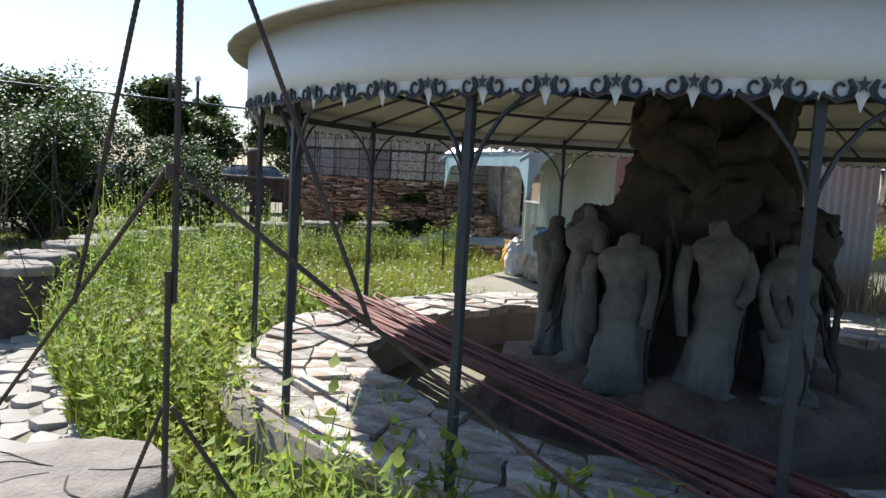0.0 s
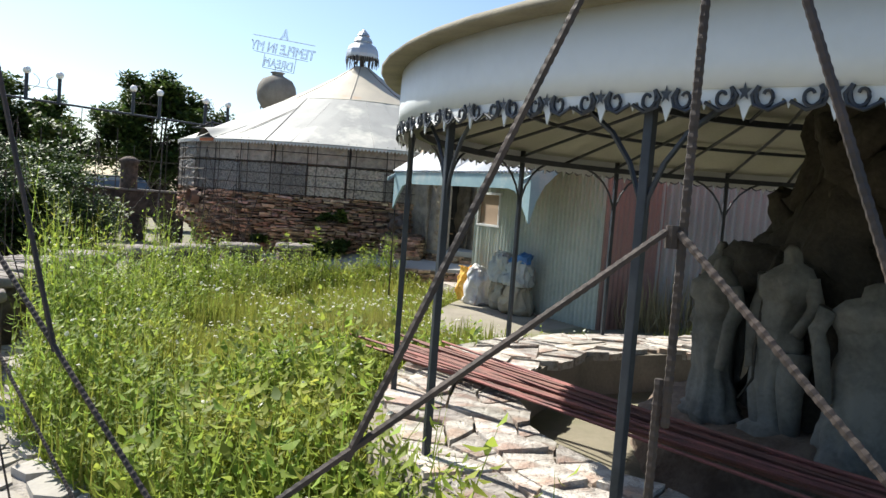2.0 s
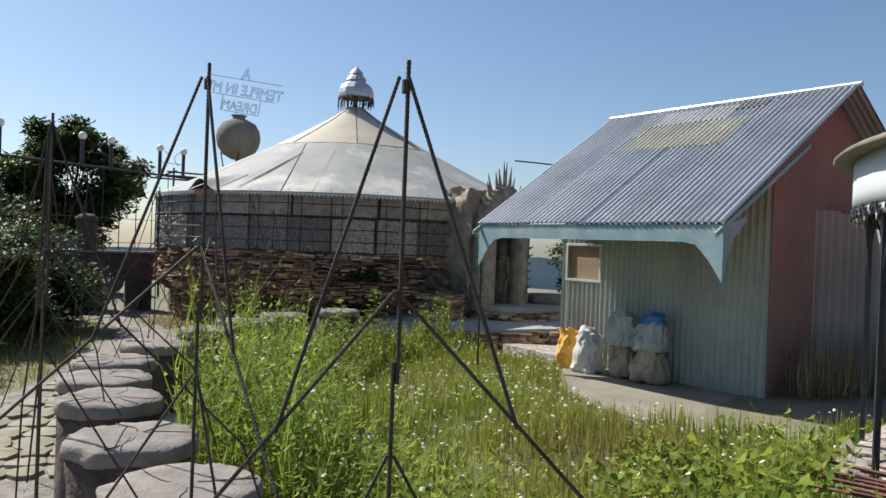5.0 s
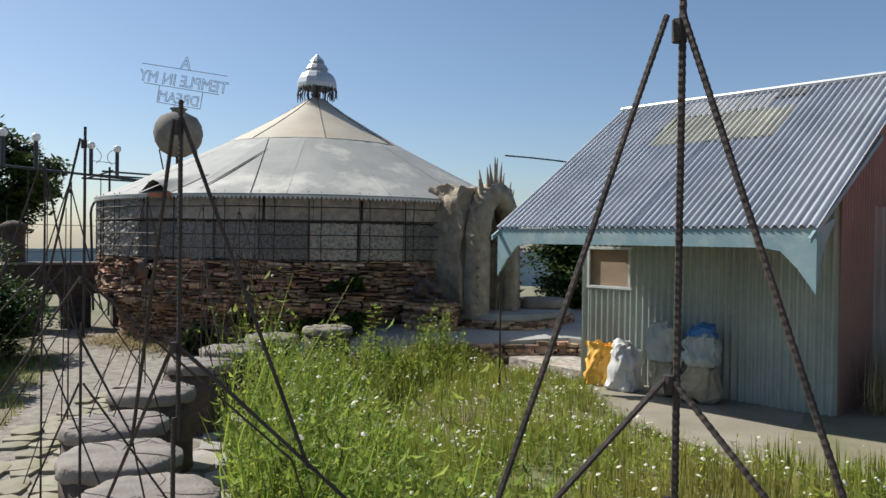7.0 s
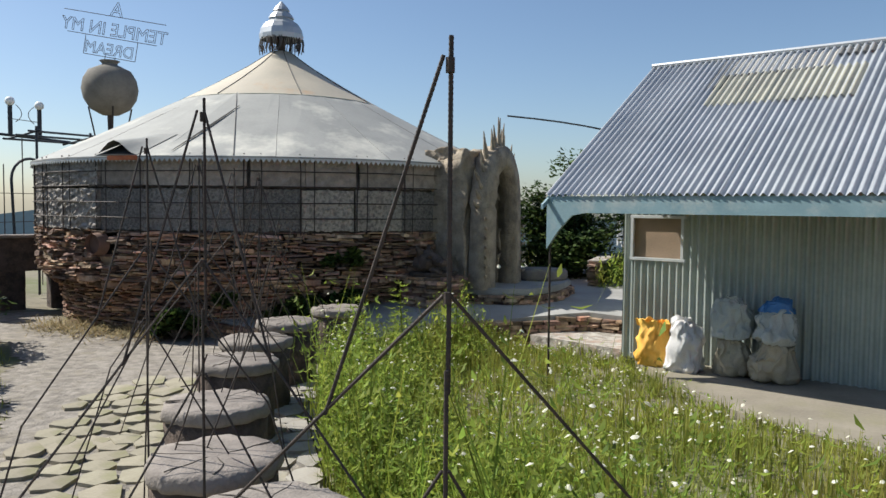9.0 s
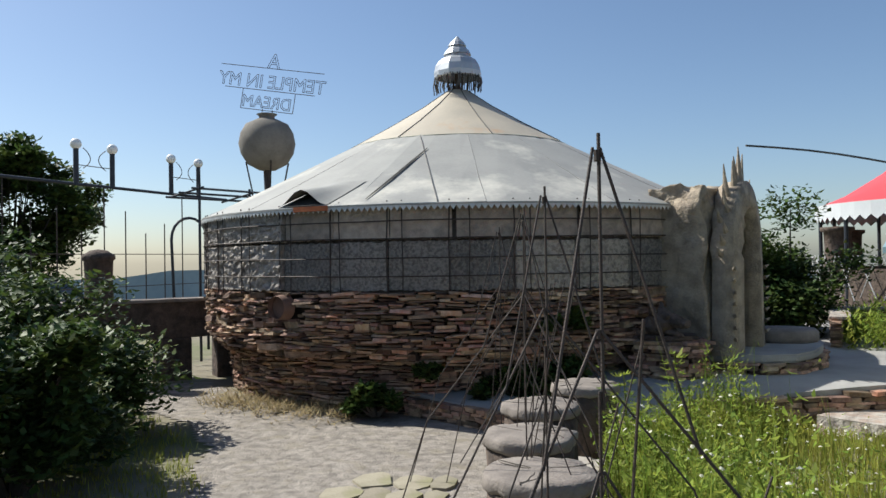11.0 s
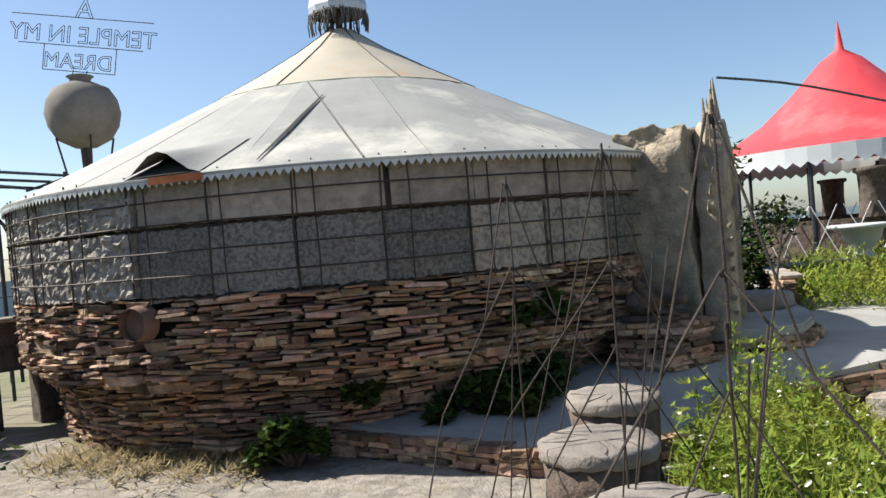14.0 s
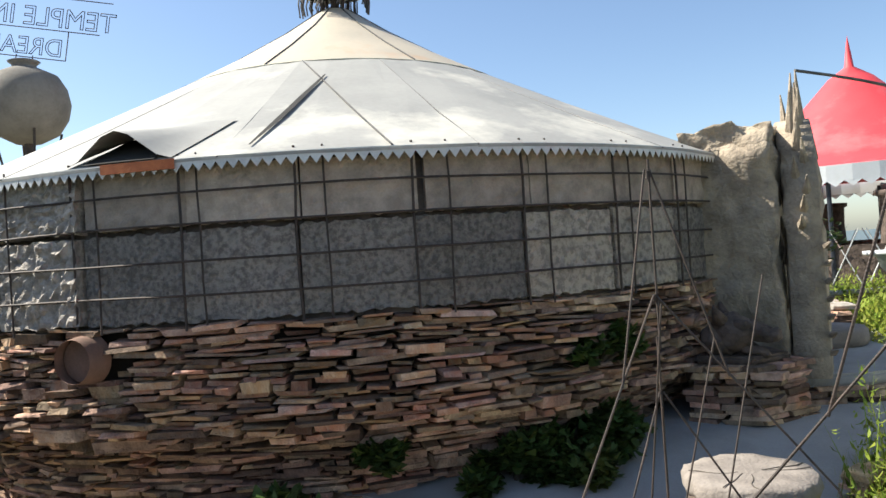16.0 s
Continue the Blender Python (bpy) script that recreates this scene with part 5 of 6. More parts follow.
# hedge and bushes beyond the path
for x, y, sx, sz, n, sd, lb in ((-15.6, 5.95, 1.1, 1.3, 15000, 2, "dense dark green bush with sunlit tips beside the path"), (-16.9, 7.7, 1.2, 1.3, 10000, 3, "dense vine-grown bush by the stone wall"), (-15.4, 4.0, 1.4, 2.1, 17000, 4, "dense dark green bush behind the seats"),
                              (-17.8, 5.2, 1.7, 2.6, 17000, 5, "tall dark bush against the sky"), (-16.2, 2.2, 1.6, 2.3, 15000, 6, "tall dark bush against the sky"), (-19.5, 8.0, 1.3, 1.9, 11000, 12, "tall vine-grown bush behind the stone wall")):
    shrub("bush", lb, (x, y, 0), (sx, sx, sz), n, ll=0.10, lw=0.055, seed=sd)
shrub("small_tree", "vine-covered small tree beyond the forecourt", (-9.7, 17.0, 0), (1.25, 1.1, 2.3), 14000, ll=0.12, lw=0.07, seed=7, clumps=34, category="tree")
shrub("tree", "large leafy tree far beyond the hedge", (-37.0, 22.6, -0.4), (3.5, 3.5, 3.3), 30000, ll=0.26, lw=0.16, clumps=80, seed=8, trunk=0.9, category="tree")
shrub("tree", "leafy tree far beyond the hedge", (-33.5, 14.0, -0.4), (2.9, 2.9, 2.5), 24000, ll=0.24, lw=0.15, clumps=64, seed=9, trunk=0.7, category="tree")
shrub("tree", "leafy tree far beyond the hedge", (-36.0, 9.0, -0.4), (3.3, 3.3, 2.5), 24000, ll=0.24, lw=0.15, clumps=64, seed=10, trunk=0.7, category="tree")

# creeper on the slate wall
for (a, z, r, n, sd) in ((-54, 0.40, 0.55, 4800, 21), (-61, 0.36, 0.42, 2600, 25), (-83, 0.20, 0.36, 2200, 22), (-52, 1.15, 0.28, 1200, 23), (-74.5, 0.62, 0.20, 600, 24)):
    p = pol(a, 4.02 if z > 0.7 else 3.85 if a > -80 else 4.05, 0)
    shrub("creeper", "dark green creeper hanging on the slate wall", (p.x, p.y, max(0, z - 0.2)), (r, r * 0.8, r * 0.9), n, ll=0.09, lw=0.06, clumps=9, seed=sd, category="creeper")

# ---- pot with wire sign ----
def pot_sign():
    t = thing("pot_on_stand", "huge round grey clay pot on an iron stand", "pot", at=(-19.9, 15.4, 0))
    bm = bmesh.new()
    lathe(bm, [(0.0, 3.78), (0.18, 3.79), (0.42, 3.92), (0.555, 4.14), (0.60, 4.36), (0.56, 4.58), (0.45, 4.77), (0.22, 4.88), (0.16, 4.91), (0.17, 4.95), (0.22, 4.99), (0.20, 5.0), (0.12, 4.94), (0.0, 4.94)], 40)
    part("pot", bm, POT, t, "", True)
    bm = bmesh.new()
    rod(bm, (0, 0, 0), (0, 0, 3.8), 0.06, 10)
    part("pole", bm, IRON, t)
    for k in range(4):
        a = radians(45 + 90 * k)
        bm = bmesh.new()
        tube(bm, [(0.3 * math.cos(a), 0.3 * math.sin(a), 0), (0.32 * math.cos(a), 0.32 * math.sin(a), 3.3), (0.45 * math.cos(a), 0.45 * math.sin(a), 3.95)], 0.018, 6)
        part("stay", bm, IRON, t)
    s = thing("wire_sign", "thin iron wire lettering on a rod frame above the pot", "sign", at=(-19.9, 15.4, 5.0), rz=12)
    s.matrix_world = pose(-19.9, 15.4, 5.0, 0, 10, 8)

    def word(text, size, x, z):
        cu = bpy.data.curves.new("lettering", "FONT")
        cu.body = text
        cu.size = size
        cu.fill_mode = "NONE"
        cu.bevel_depth = 0.0065
        cu.bevel_resolution = 1
        cu.align_x = "CENTER"
        tmp = bpy.data.objects.new("lettering", cu)
        scene.collection.objects.link(tmp)
        dg = bpy.context.evaluated_depsgraph_get()
        me = bpy.data.meshes.new_from_object(tmp.evaluated_get(dg))
        bpy.data.objects.remove(tmp)
        me.materials.clear()
        o = meshpart("lettering", me, IRON, s)
        o.matrix_basis = Matrix.Translation((x, 0, z)) @ pose(0, 0, 0, 90, 0, 180)
        return o
    word("A", 0.46, 0.0, 0.98)
    word("TEMPLE IN MY", 0.40, 0.0, 0.55)
    word("DREAM", 0.36, -0.05, 0.12)
    for p, q in (((-1.25, 0, 0.98), (1.2, 0, 0.98)), ((-1.1, 0, 0.5), (1.05, 0, 0.5)), ((-0.65, 0, 0.07), (0.6, 0, 0.07)), ((-0.65, 0, 0.07), (-0.65, 0, 0.5)), ((0.6, 0, 0.07), (0.6, 0, 0.5)), ((-0.12, 0, -0.06), (-0.12, 0, 0.1)), ((0.12, 0, -0.06), (0.12, 0, 0.1))):
        bm = bmesh.new()
        rod(bm, p, q, 0.0075, 6)
        part("frame_rod", bm, IRON, s)


pot_sign()


# ---- lamp fence ----
def lamp_fence():
    t = thing("lamp_beam", "black iron beam and wire fence against the sky", "fence", at=(-21.0, 10.0, 0))
    bm = bmesh.new()
    tube(bm, [(0, y, 3.22 - 0.004 * y) for y in (-6, -2, 2, 5.4)], 0.03, 6)
    part("beam", bm, BLACKIRON, t)
    for k in range(22):
        bm = bmesh.new()
        y = -6 + 0.5 * k
        rod(bm, (0, y, 0), (0, y, 3.22 if k % 4 == 0 else 2.4 + 0.2 * (k % 3)), 0.012, 5)
        part("bar", bm, IRON, t)
    for z in (0.8, 1.4, 2.0):
        bm = bmesh.new()
        rod(bm, (0, -6, z), (0, 5, z), 0.008, 5)
        part("wire", bm, IRON, t)
    for y in (11.4, 12.2, 13.7, 14.5, 8.6, 9.4):
        p = thing("globe_lamp", "black lamp post with a white glass globe", "lamp", "globe lamps on the beam", (-21.0, y, 3.24))
        bm = bmesh.new()
        rod(bm, (0, 0, -0.05), (0, 0, 0.6), 0.045, 10)
        gp_ = part("post", bm, BLACKIRON, p)
        bm = bmesh.new()
        bmesh.ops.create_uvsphere(bm, u_segments=16, v_segments=10, radius=0.095, matrix=Matrix.Translation((0, 0, 0.67)))
        part("globe", bm, GLOBE, gp_, "white globe", True)
    for y in (8.6, 11.4, 13.7):
        bm = bmesh.new()
        for s in (-1, 1):
            tube(bm, [(0, y - 10 + 0.4 + s * (0.09 + 0.16 * (j / 8 * 2 - 1) ** 2), 3.5 + 0.3 * j / 8 * 1.2) for j in range(9)], 0.008, 5)
        rod(bm, (0, y - 10, 3.55), (0, y - 9.2, 3.55), 0.008, 5)
        part("scroll", bm, IRON, t)


lamp_fence()


def pergola():
    t = thing("iron_arches", "low black iron arches and bars behind the wall", "frame", at=(-20.6, 13.6, 0))
    for k in range(2):
        bm = bmesh.new()
        x, y = 0.35 * k - 0.4, 0.9 * k + 0.2
        tube(bm, [(x, y, 0)] + [(x - 0.1 * math.cos(a), y - 0.42 * math.cos(a) + 0.42, 2.3 + 0.45 * math.sin(a)) for a in [i * math.pi / 10 for i in range(11)]] + [(x + 0.1, y + 0.84, 0)], 0.03, 6)
        part("arch", bm, BLACKIRON, t)
    for z, x in ((3.05, 0.3), (3.12, 0.6), (3.19, 0.9)):
        bm = bmesh.new()
        rod(bm, (x, -0.8, z), (x, 2.6, z + 0.1), 0.022, 6)
        part("bar", bm, BLACKIRON, t)
    for y in (-0.6, 0.9, 2.4):
        bm = bmesh.new()
        rod(bm, (0.9, y, 0), (0.9, y, 3.3), 0.025, 6)
        rod(bm, (0.2, y, 3.06), (1.0, y, 3.22), 0.02, 6)
        part("stanchion", bm, BLACKIRON, t)


pergola()


# ---- low stone wall, columns and car on the far left ----
def low_wall():
    t = thing("stone_wall", "low dark stacked-stone wall with openings and a flat cap", "wall")
    a, b = Vector((-18.3, 12.2)), Vector((-20.9, 8.6))
    d = (b - a).normalized()
    ang = math.degrees(math.atan2(d.y, d.x))
    ln = (b - a).length
    for x0, x1, z0, z1 in ((0, ln, 0.62, 1.2), (0, 0.35, -0.1, 0.62), (0.75, 1.3, -0.1, 0.62), (1.65, 2.2, -0.1, 0.62), (2.5, ln, -0.1, 0.62)):
        bm = bmesh.new()
        box(bm, (0, 0, (z0 + z1) / 2), (x1 - x0, 0.35, z1 - z0), 0, 0.02)
        o = part("masonry", bm, SIDE, t)
        c = a + d * (x0 + x1) / 2
        o.matrix_basis = pose(c.x, c.y, 0, 0, 0, ang)
    bm = bmesh.new()
    box(bm, (0, 0, 1.225), (ln, 0.45, 0.05), 0, 0.01)
    o = part("cap", bm, CEM, t, "pale cement cap")
    c = (a + b) / 2
    o.matrix_basis = pose(c.x, c.y, 0, 0, 0, ang)
    for u in (0.25, 2.1):
        c = a + d * u
        k = thing("stone_column", "short round stacked-stone column with a domed top", "column", "columns of the wall", (c.x, c.y, 1.25))
        bm = bmesh.new()
        lathe(bm, [(0.21, 0), (0.2, 0.35), (0.21, 0.62), (0.24, 0.64), (0.24, 0.70), (0.12, 0.78), (0, 0.80)], 20, wob=0.06)
        part("shaft", bm, SIDE, k, "", True)


low_wall()


def car(x, y, rz):
    t = thing("car", "dark parked car behind the wall", "car", at=(x, y, 0), rz=rz)
    bm = bmesh.new()
    box(bm, (0, 0, 0.62), (4.0, 1.65, 0.6), 0, 0.12)
    part("body", bm, CARPAINT, t, "", True)
    bm = bmesh.new()
    r = bmesh.ops.create_cube(bm, size=1, matrix=pose(-0.2, 0, 1.2) @ Matrix.Diagonal((2.4, 1.5, 0.6, 1)))
    for v in bm.verts:
        if v.co.z > 1.2:
            v.co.x = -0.2 + (v.co.x + 0.2) * 0.66
            v.co.y *= 0.86
    bmesh.ops.bevel(bm, geom=bm.edges[:], offset=0.06, segments=2, affect="EDGES")
    part("cabin", bm, GLASS, t, "dark windows", True)
    bm = bmesh.new()
    box(bm, (-0.2, 0, 1.51), (1.5, 1.25, 0.04), 0, 0.015)
    part("roof", bm, CARPAINT, t)
    for sx in (-1.25, 1.25):
        for sy in (-0.78, 0.78):
            bm = bmesh.new()
            rod(bm, (sx, sy - 0.1, 0.31), (sx, sy + 0.1, 0.31), 0.31, 20)
            part("wheel", bm, SEAM, t)


car(-24.0, 13.0, 60)


# ---- red tent beyond the forecourt ----
def tent(x, y):
    t = thing("red_tent", "red peaked canvas tent roof with a white scalloped valance", "tent", at=(x, y, 0))
    R = 3.3
    bm = bmesh.new()
    lathe(bm, [(R, 2.92), (R * 0.8, 3.2), (R * 0.55, 3.72), (R * 0.34, 4.35), (R * 0.14, 5.05), (0.10, 5.3), (0.04, 5.75), (0.0, 6.0)], 12)
    part("canopy", bm, RED, t, "", True)
    bm = bmesh.new()
    lathe(bm, [(R + 0.02, 2.95), (R + 0.02, 2.65)], 48)
    part("valance", bm, VALANCE, t, "white band")
    bm = bmesh.new()
    n = 72
    for i in range(n):
        a0, a1 = i * 360 / n, (i + 1) * 360 / n
        bm.faces.new([bm.verts.new(pol(a, R + 0.02, z, Vector((0, 0)))) for a, z in ((a0, 2.65), (a1, 2.65), ((a0 + a1) / 2, 2.54))])
    part("scalloped_edge", bm, VALANCE, t)
    for k in range(12):
        bm = bmesh.new()
        p = pol(k * 30, R - 0.1, 0, Vector((0, 0)))
        rod(bm, p, (p.x, p.y, 2.8), 0.045, 8)
        part("post", bm, BLACKIRON, t)
    bm = bmesh.new()
    lathe(bm, [(R - 0.35, 0.0), (R - 0.3, 1.45), (R - 0.1, 1.45), (R - 0.05, 0.0)], 40)
    part("low_wall", bm, SIDE, t, "low stacked-stone wall")
    for k in range(36):
        bm = bmesh.new()
        p, q = pol(k * 10, R + 0.1, 0.75, Vector((0, 0))), pol(k * 10 + 8, R + 0.1, 1.75, Vector((0, 0)))
        rod(bm, p, q, 0.012, 5)
        rod(bm, (q.x, q.y, 0.75), (p.x, p.y, 1.75), 0.012, 5)
        part("lattice_rod", bm, TRIM, t)
    for k in range(6):
        bm = bmesh.new()
        c = pol(k * 60 + 20, R - 0.2, 0, Vector((0, 0)))
        lathe(bm, [(0.30, 1.45), (0.27, 1.9), (0.29, 2.3), (0.36, 2.34), (0.36, 2.42), (0.0, 2.44)], 16, wob=0.08, c=(c.x, c.y))
        part("pillar", bm, SIDE, t, "round stacked-stone pillar", True)


tent(-5.6, 22.9)

# bed, low wall, urn and seat beyond the forecourt
BED = [(-9.0, 14.3), (-7.9, 13.9), (-6.3, 14.6), (-4.2, 18.6), (-7.6, 19.2), (-8.9, 17.0)]
bp = scatter(BED, 1300)
P, D, S, Ln, Wd = [], [], [], [], []
for x, y in bp:
    hh = (0.45 + 0.35 * noise.noise((x * 1.3, y * 1.3, 2))) * RNG.uniform(0.6, 1.3)
    for q in range(13):
        u, a, el = (q + RNG.uniform()) / 13, RNG.uniform(0, math.tau), RNG.uniform(-.1, .9)
        P.append((x + RNG.normal(0, .03), y + RNG.normal(0, .03), 0.38 + u * hh))
        D.append((math.cos(a) * math.cos(el), math.sin(a) * math.cos(el), math.sin(el)))
        S.append((-math.sin(a), math.cos(a), RNG.uniform(-.3, .3)))
        Ln.append(RNG.uniform(.07, .13))
        Wd.append(RNG.uniform(.02, .04))
leaves("bed_weeds", (np.array(P), unit(np.array(D)), unit(np.array(S)), np.array(Ln), np.array(Wd)), LEAF, "yellow-green leafy weeds in the bed beyond the forecourt", "weeds")
seat = thing("round_bench", "low round grey cement bench at the edge of the landing", "bench", at=(-9.85, 13.2, 0.62))
bm = bmesh.new()
lathe(bm, [(0.0, 0.0), (0.42, 0.0), (0.44, 0.05), (0.43, 0.14), (0.40, 0.17), (0.0, 0.18)], 32, wob=0.05)
part("top", bm, CEM, seat, "", True)
urn = thing("urn", "pale flared cement urn on the low wall", "urn", at=(-7.3, 17.2, 0.85))
bm = bmesh.new()
lathe(bm, [(0.0, 0.0), (0.16, 0.0), (0.17, 0.05), (0.10, 0.10), (0.14, 0.16), (0.27, 0.30), (0.32, 0.46), (0.50, 0.50), (0.50, 0.55), (0.30, 0.54), (0.24, 0.40), (0.0, 0.38)], 28)
part("bowl", bm, VALANCE, urn, "", True)
# cable from the portal spike
bm = bmesh.new()
tube(bm, [Vector((-10.26, 12.19, 3.2)).lerp(Vector((-5.8, 15.0, 3.1)), u) - Vector((0, 0, 0.25 * math.sin(math.pi * u))) + Vector((0, 0, 0.1 * math.sin(2 * math.pi * u))) for u in [i / 12 for i in range(13)]], 0.014, 6)
cab = thing("cable", "thick black cable slung from the portal", "cable")
part("strand", bm, SEAM, cab)


# ---- buildings behind the pavilion ----
def back_buildings():
    t = thing("sheet_fence", "tall faded corrugated metal fence behind the pavilion", "fence")
    a, d = Vector((-5.55, 8.9, 0.05)), Vector((2.2, 1.9, 0))
    for i in range(4):
        bm = bmesh.new()
        p = a + d * (i / 4) + Vector((0.003, -0.003, 0)) * (i % 2)
        corr(bm, tuple(p), tuple(d * 0.252), (0, 0, 2.15 - 0.03 * (i % 2)), 0.10, 0.022)
        part("sheet", bm, PINKSHEET, t, "", True)
    for z in (0.4, 1.2, 1.95):
        bm = bmesh.new()
        rod(bm, a + Vector((-0.03, 0.035, z)), a + d + Vector((-0.03, 0.035, z)), 0.02, 6)
        part("rail", bm, IRON, t)
    b = thing("beige_house", "plain pink-beige rendered house wall", "house")
    bm = bmesh.new()
    box(bm, (-0.55, 12.75, 1.25), (6.3, 0.3, 2.5), 35, 0.02)
    part("wall", bm, PINKWALL, b)
    bm = bmesh.new()
    box(bm, (-0.95, 13.35, 2.56), (6.9, 1.9, 0.10), 35, 0.02)
    part("roof", bm, GALV, b)


back_buildings()

# far hills, distance haze painted into their flat colour
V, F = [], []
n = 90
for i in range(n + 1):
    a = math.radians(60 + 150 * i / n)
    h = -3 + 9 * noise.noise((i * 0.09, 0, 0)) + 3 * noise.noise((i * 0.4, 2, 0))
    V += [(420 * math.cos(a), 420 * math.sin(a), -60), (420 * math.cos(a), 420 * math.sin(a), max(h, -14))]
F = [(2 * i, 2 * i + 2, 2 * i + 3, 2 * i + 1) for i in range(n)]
tagged(raw("backdrop_hills", V, F, HILL, None, "", True), "distant wooded hills with haze painted in as blue-green", "hills", kind="structure")


# ---- pieces: slate of the round building, flagstones ----
def slate_block(w, h, d, rng):
    """A rough slab lying flat: eight corners pulled about, with a broken front."""
    v = []
    for sx in (-1, 1):
        for sy in (-1, 1):
            for sz in (-1, 1):
                v.append((sx * w / 2 + rng.uniform(-.12, .12) * h - (0.12 * w * rng.random() * sx if sy < 0 else 0), sy * d / 2 + rng.uniform(-.1, .1) * d, sz * h / 2 * (0.75 + 0.4 * rng.random())))
    f = [(0, 1, 3, 2), (4, 6, 7, 5), (0, 4, 5, 1), (2, 3, 7, 6), (0, 2, 6, 4), (1, 5, 7, 3)]
    return v, f


def slate_course(parent, az0, az1, near0, near1):
    rng = random.Random(8)
    near, far_v, far_f = [], [], []
    shapes = []
    for i in range(40):
        w = (0.09 + 0.026 * (i % 10)) * (1.0 + 0.6 * (i // 32))
        h = 0.030 + 0.004 * (i % 5)
        v, f = slate_block(w, h, 0.16, rng)
        me = bpy.data.meshes.new("slate")
        me.from_pydata(v, [], f)
        me.materials.append(STONE)
        shapes.append((w, h, me, v, f))
    z = -0.06
    made = 0
    while z < 1.43:
        row_h = rng.choice((0.020, 0.026, 0.031, 0.037, 0.046))
        q = max(0.0, min(1.0, (z - 0.40) / 0.42))
        r = 3.60 + 0.10 * max(0, min(z, 0.4)) + 0.36 * q * q * (3 - 2 * q)
        a = az0 + rng.uniform(0, 2)
        while a < az1:
            w, h, me, v, f = rng.choice(shapes)
            k = row_h / h * 0.93
            da = math.degrees(w / r)
            am = a + da / 2
            p = pol(am, r - 0.03 + rng.uniform(-.06, .045), z + row_h / 2 + rng.uniform(-.008, .008), Vector((0, 0)))
            m = Matrix.Translation(p) @ pose(0, 0, 0, rng.uniform(-8, 8), rng.uniform(-4, 4), am + 90 + rng.uniform(-11, 11)) @ Matrix.Diagonal((0.97, 1, k * (rng.uniform(1.5, 2.1) if rng.random() < 0.09 else rng.uniform(0.62, 1.08)), 1))
            if not (-104.5 < am < -98.0 and 1.08 < z + row_h / 2 < 1.42):
                if near0 < am < near1 and z > 0.70 and made < 300:
                    o = new("slate", me)
                    o.parent = parent
                    o.matrix_basis = m
                    made += 1
                else:
                    b = len(far_v)
                    far_v += [m @ Vector(q) for q in v]
                    far_f += [tuple(b + i for i in q) for q in f]
            a += da + math.degrees(0.008 / r)
        z += row_h
    o = raw("slate_walling", far_v, far_f, STONEJ, parent, "stacked thin brown slate")
    o["kind"] = "stuff"


slate_course(temple_ob, -178, -14, -96, -66)


def flags(parent):
    rng = random.Random(6)
    # cells of a jittered ring grid, shrunk for the joints
    rr = [HOLE + 0.01, HOLE + 0.2, HOLE + 0.38, HOLE + 0.57, OUT]
    n = 62
    J = {}
    for i, r in enumerate(rr):
        for k in range(n):
            a = k * 360 / n + rng.uniform(-2.6, 2.6) + (i % 2) * 180 / n
            J[i, k] = pol(a, r + (rng.uniform(-.085, .085) if 0 < i < 4 else rng.uniform(-.05, .05)), 0, Vector((0, 0)))
    for i in range(4):
        for k in range(n):
            q = [J[i, k], J[i, (k + 1) % n], J[i + 1, (k + 1) % n], J[i + 1, k]]
            c = sum(q, Vector()) / 4
            poly = []
            for a, b in zip(q, q[1:] + q[:1]):
                poly += [a.lerp(c, 0.04 + 0.10 * rng.random()), a.lerp(b, 0.3).lerp(c, 0.02 + 0.10 * rng.random()), a.lerp(b, 0.7).lerp(c, 0.02 + 0.10 * rng.random())]
            bm = bmesh.new()
            prism(bm, [((p - c).x, (p - c).y) for p in poly], -0.04, 0.010 + rng.uniform(0, 0.026))
            o = part("flagstone", bm, FLAG, parent)
            o.matrix_basis = Matrix.Translation((c.x, c.y, TZ - 0.014)) @ pose(0, 0, 0, rng.uniform(-2.2, 2.2), rng.uniform(-2.2, 2.2), 0)


flags(ter)


def paving(name, label, line, width, off, seed, material, z=0.03):
    """Loose slabs laid along a line of points, at a sideways distance."""
    rng = random.Random(seed)
    t = thing(name, label, "paving", kind="structure")
    pts = [Vector((x, y)) for x, y in line]
    for a, b in zip(pts, pts[1:]):
        d = (b - a).normalized()
        nrm = Vector((-d.y, d.x))
        u = 0.0
        while u < (b - a).length:
            ln = rng.uniform(0.22, 0.44)
            v = -width / 2
            while v < width / 2:
                wd = rng.uniform(0.18, 0.36)
                c = a + d * (u + ln / 2) + nrm * (off + v + wd / 2)
                k = rng.choice((5, 6, 7, 8))
                poly = []
                for q in range(k):
                    an = q * math.tau / k + rng.uniform(-.32, .32)
                    poly.append((ln * 0.55 * math.cos(an) * rng.uniform(.85, 1.08), wd * 0.55 * math.sin(an) * rng.uniform(.85, 1.08)))
                bm = bmesh.new()
                prism(bm, poly, -0.05, 0.0)
                o = part("paving_stone", bm, material, t)
                o.matrix_basis = pose(c.x, c.y, gz(c.x, c.y) + z + rng.uniform(0, .012), rng.uniform(-1.5, 1.5), rng.uniform(-1.5, 1.5), math.degrees(math.atan2(d.y, d.x)))
                v += wd
            u += ln


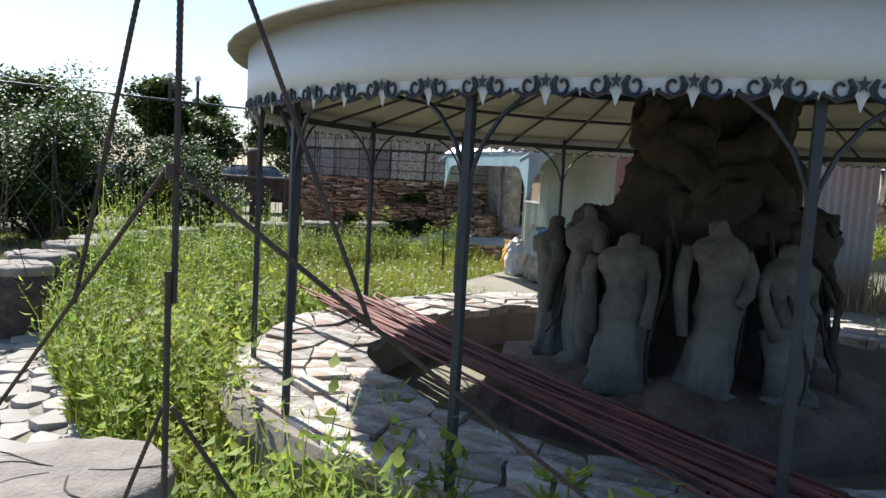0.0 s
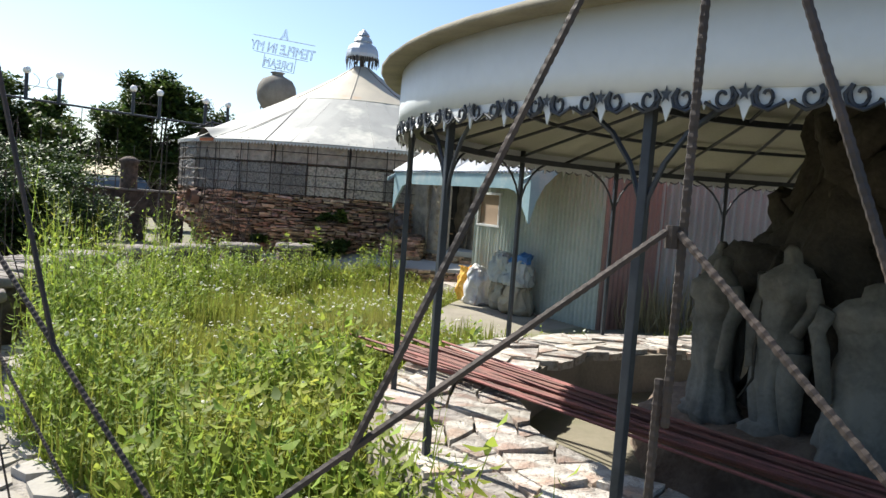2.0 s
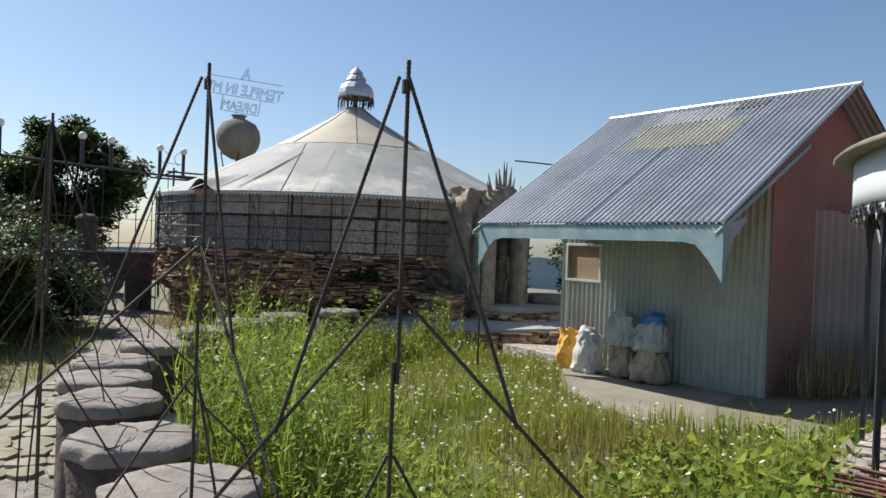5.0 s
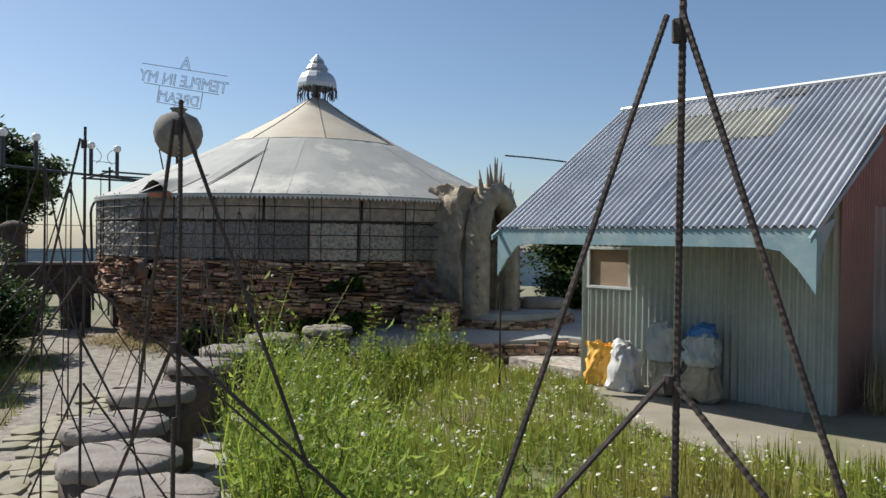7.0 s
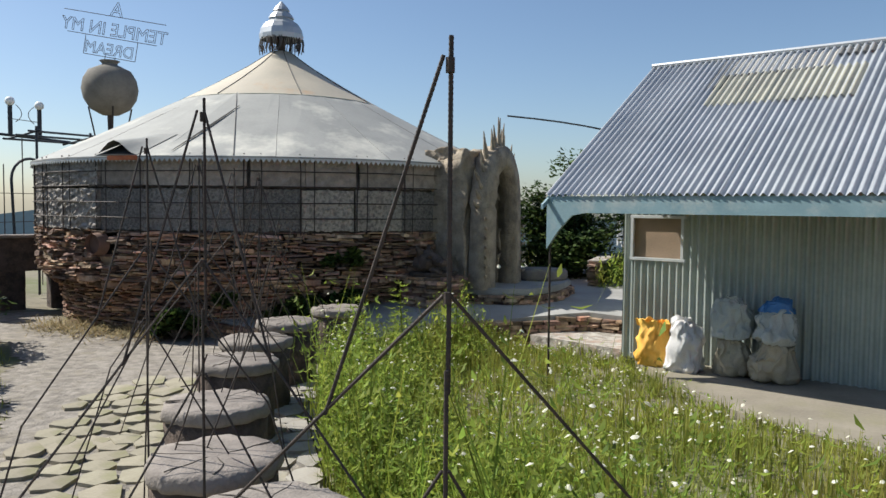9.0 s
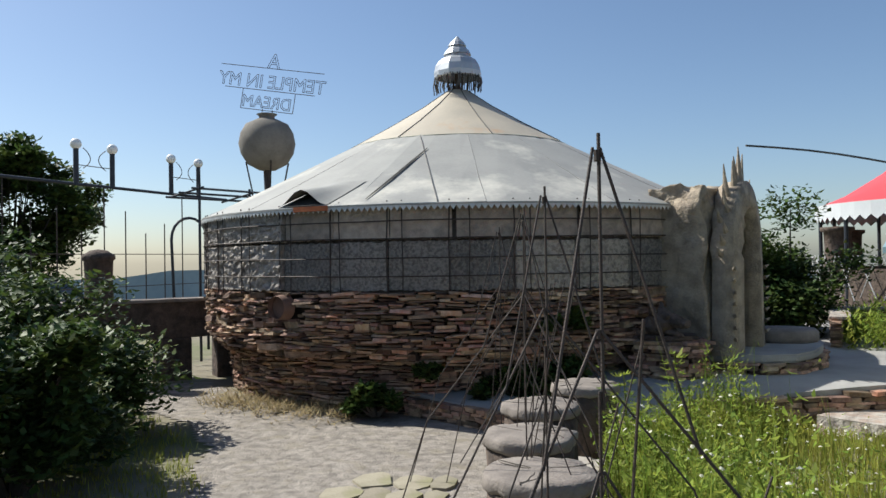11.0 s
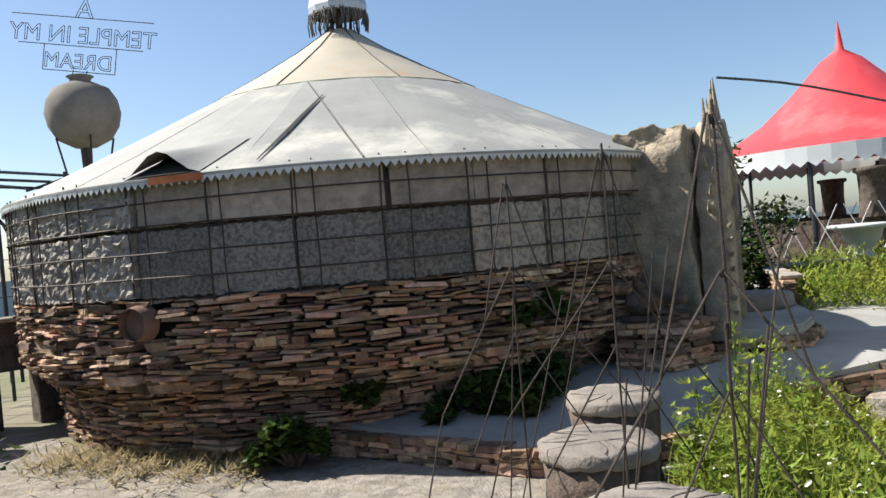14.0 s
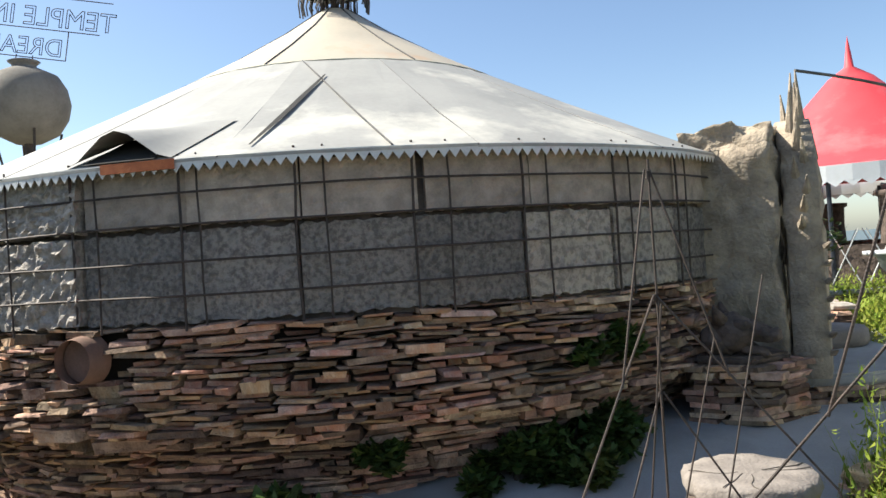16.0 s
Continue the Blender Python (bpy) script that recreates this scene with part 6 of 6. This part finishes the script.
STEP = mat("paving_slab", (0.36, 0.335, 0.30), (0.27, 0.245, 0.22), 0.9, scale=3, fine=40, bump=0.5, c3=(0.34, 0.30, 0.20), stain=0.3, spread=0.14)
MOSSY = mat("mossy_slab", (0.33, 0.295, 0.22), (0.22, 0.195, 0.14), 0.92, scale=3, fine=40, bump=0.6, c3=(0.22, 0.22, 0.09), stain=0.35, spread=0.15)
paving("seat_paving", "flat grey slabs between the seats and the weeds", [(-2.5, 0.95), (-4.0, 1.1), (-6.05, 1.5), (-8.05, 2.4), (-9.56, 3.5), (-10.55, 4.9), (-11.1, 6.2), (-11.45, 7.8), (-11.45, 9.2)], 0.5, -0.18, 3, STEP)
paving("edge_paving", "mossy yellowish slabs between the seats and the footpath", [(-9.4, 2.9), (-10.3, 3.7), (-11.0, 4.6), (-11.7, 5.6), (-12.2, 6.6), (-12.4, 7.6)], 0.85, 0.45, 4, MOSSY)


def riser(parent, line, z0, z1, seed):
    """Stacked slate along the edge of a slab."""
    rng = random.Random(seed)
    V, F = [], []
    for a, b in zip(line, line[1:]):
        a, b = Vector(a), Vector(b)
        d = (b - a).normalized()
        z = z0
        while z < z1 - 0.02:
            h = rng.choice((0.035, 0.045, 0.055))
            u = rng.uniform(-.1, 0)
            while u < (b - a).length:
                w = rng.uniform(0.14, 0.34)
                v, f = slate_block(w * .97, h * .92, 0.16, rng)
                c = a + d * (u + w / 2)
                m = Matrix.Translation((c.x, c.y, z + h / 2)) @ pose(0, 0, 0, rng.uniform(-4, 4), rng.uniform(-3, 3), math.degrees(math.atan2(d.y, d.x)) + rng.uniform(-6, 6))
                k = len(V)
                V += [m @ Vector(p) for p in v]
                F += [tuple(k + i for i in q) for q in f]
                u += w
            z += h
    o = raw("slate_walling", V, F, STONEJ, parent, "stacked thin brown slate")
    o["kind"] = "stuff"


riser(slab, BLOCK[:4], 0.36, 0.80, 12)
bedwall = thing("bed_wall", "low stacked slate wall with pale flat caps round the bed", "wall", kind="structure")
riser(bedwall, [(-9.1, 14.6), (-8.9, 17.0), (-8.0, 17.1), (-6.0, 17.5)], 0.30, 0.80, 9)
for k, (x, y, rz) in enumerate(((-9.0, 15.2, 85), (-8.93, 16.3, 85), (-8.3, 17.06, 6), (-7.2, 17.26, 10), (-6.3, 17.45, 10))):
    bm = bmesh.new()
    box(bm, (0, 0, 0), (1.05, 0.3, 0.05), 0, 0.012)
    o = part("cap_stone", bm, FLAG, bedwall)
    o.matrix_basis = pose(x, y, 0.825, 0, 0, rz)
riser(slab, [(-10.05 + (x + 10.05) * 0.95, 12.5 + (y - 12.5) * 0.95) for x, y in LANDING[:8]], 0.30, 0.52, 2)
edge = thing("forecourt_edge", "low stacked slate edge of the forecourt", "kerb", kind="structure")
riser(edge, [(-10.8, 9.92), (-9.9, 10.57), (-9.3, 10.87), (-8.9, 11.07), (-8.4, 10.92)], 0.10, 0.31, 5)
riser(edge, [(-14.0, 10.04), (-13.9, 10.0), (-13.15, 9.68), (-12.45, 9.33), (-12.05, 9.27), (-11.5, 9.39), (-10.8, 9.92), (-9.9, 10.57), (-9.3, 10.87)], -0.15, 0.15, 3)
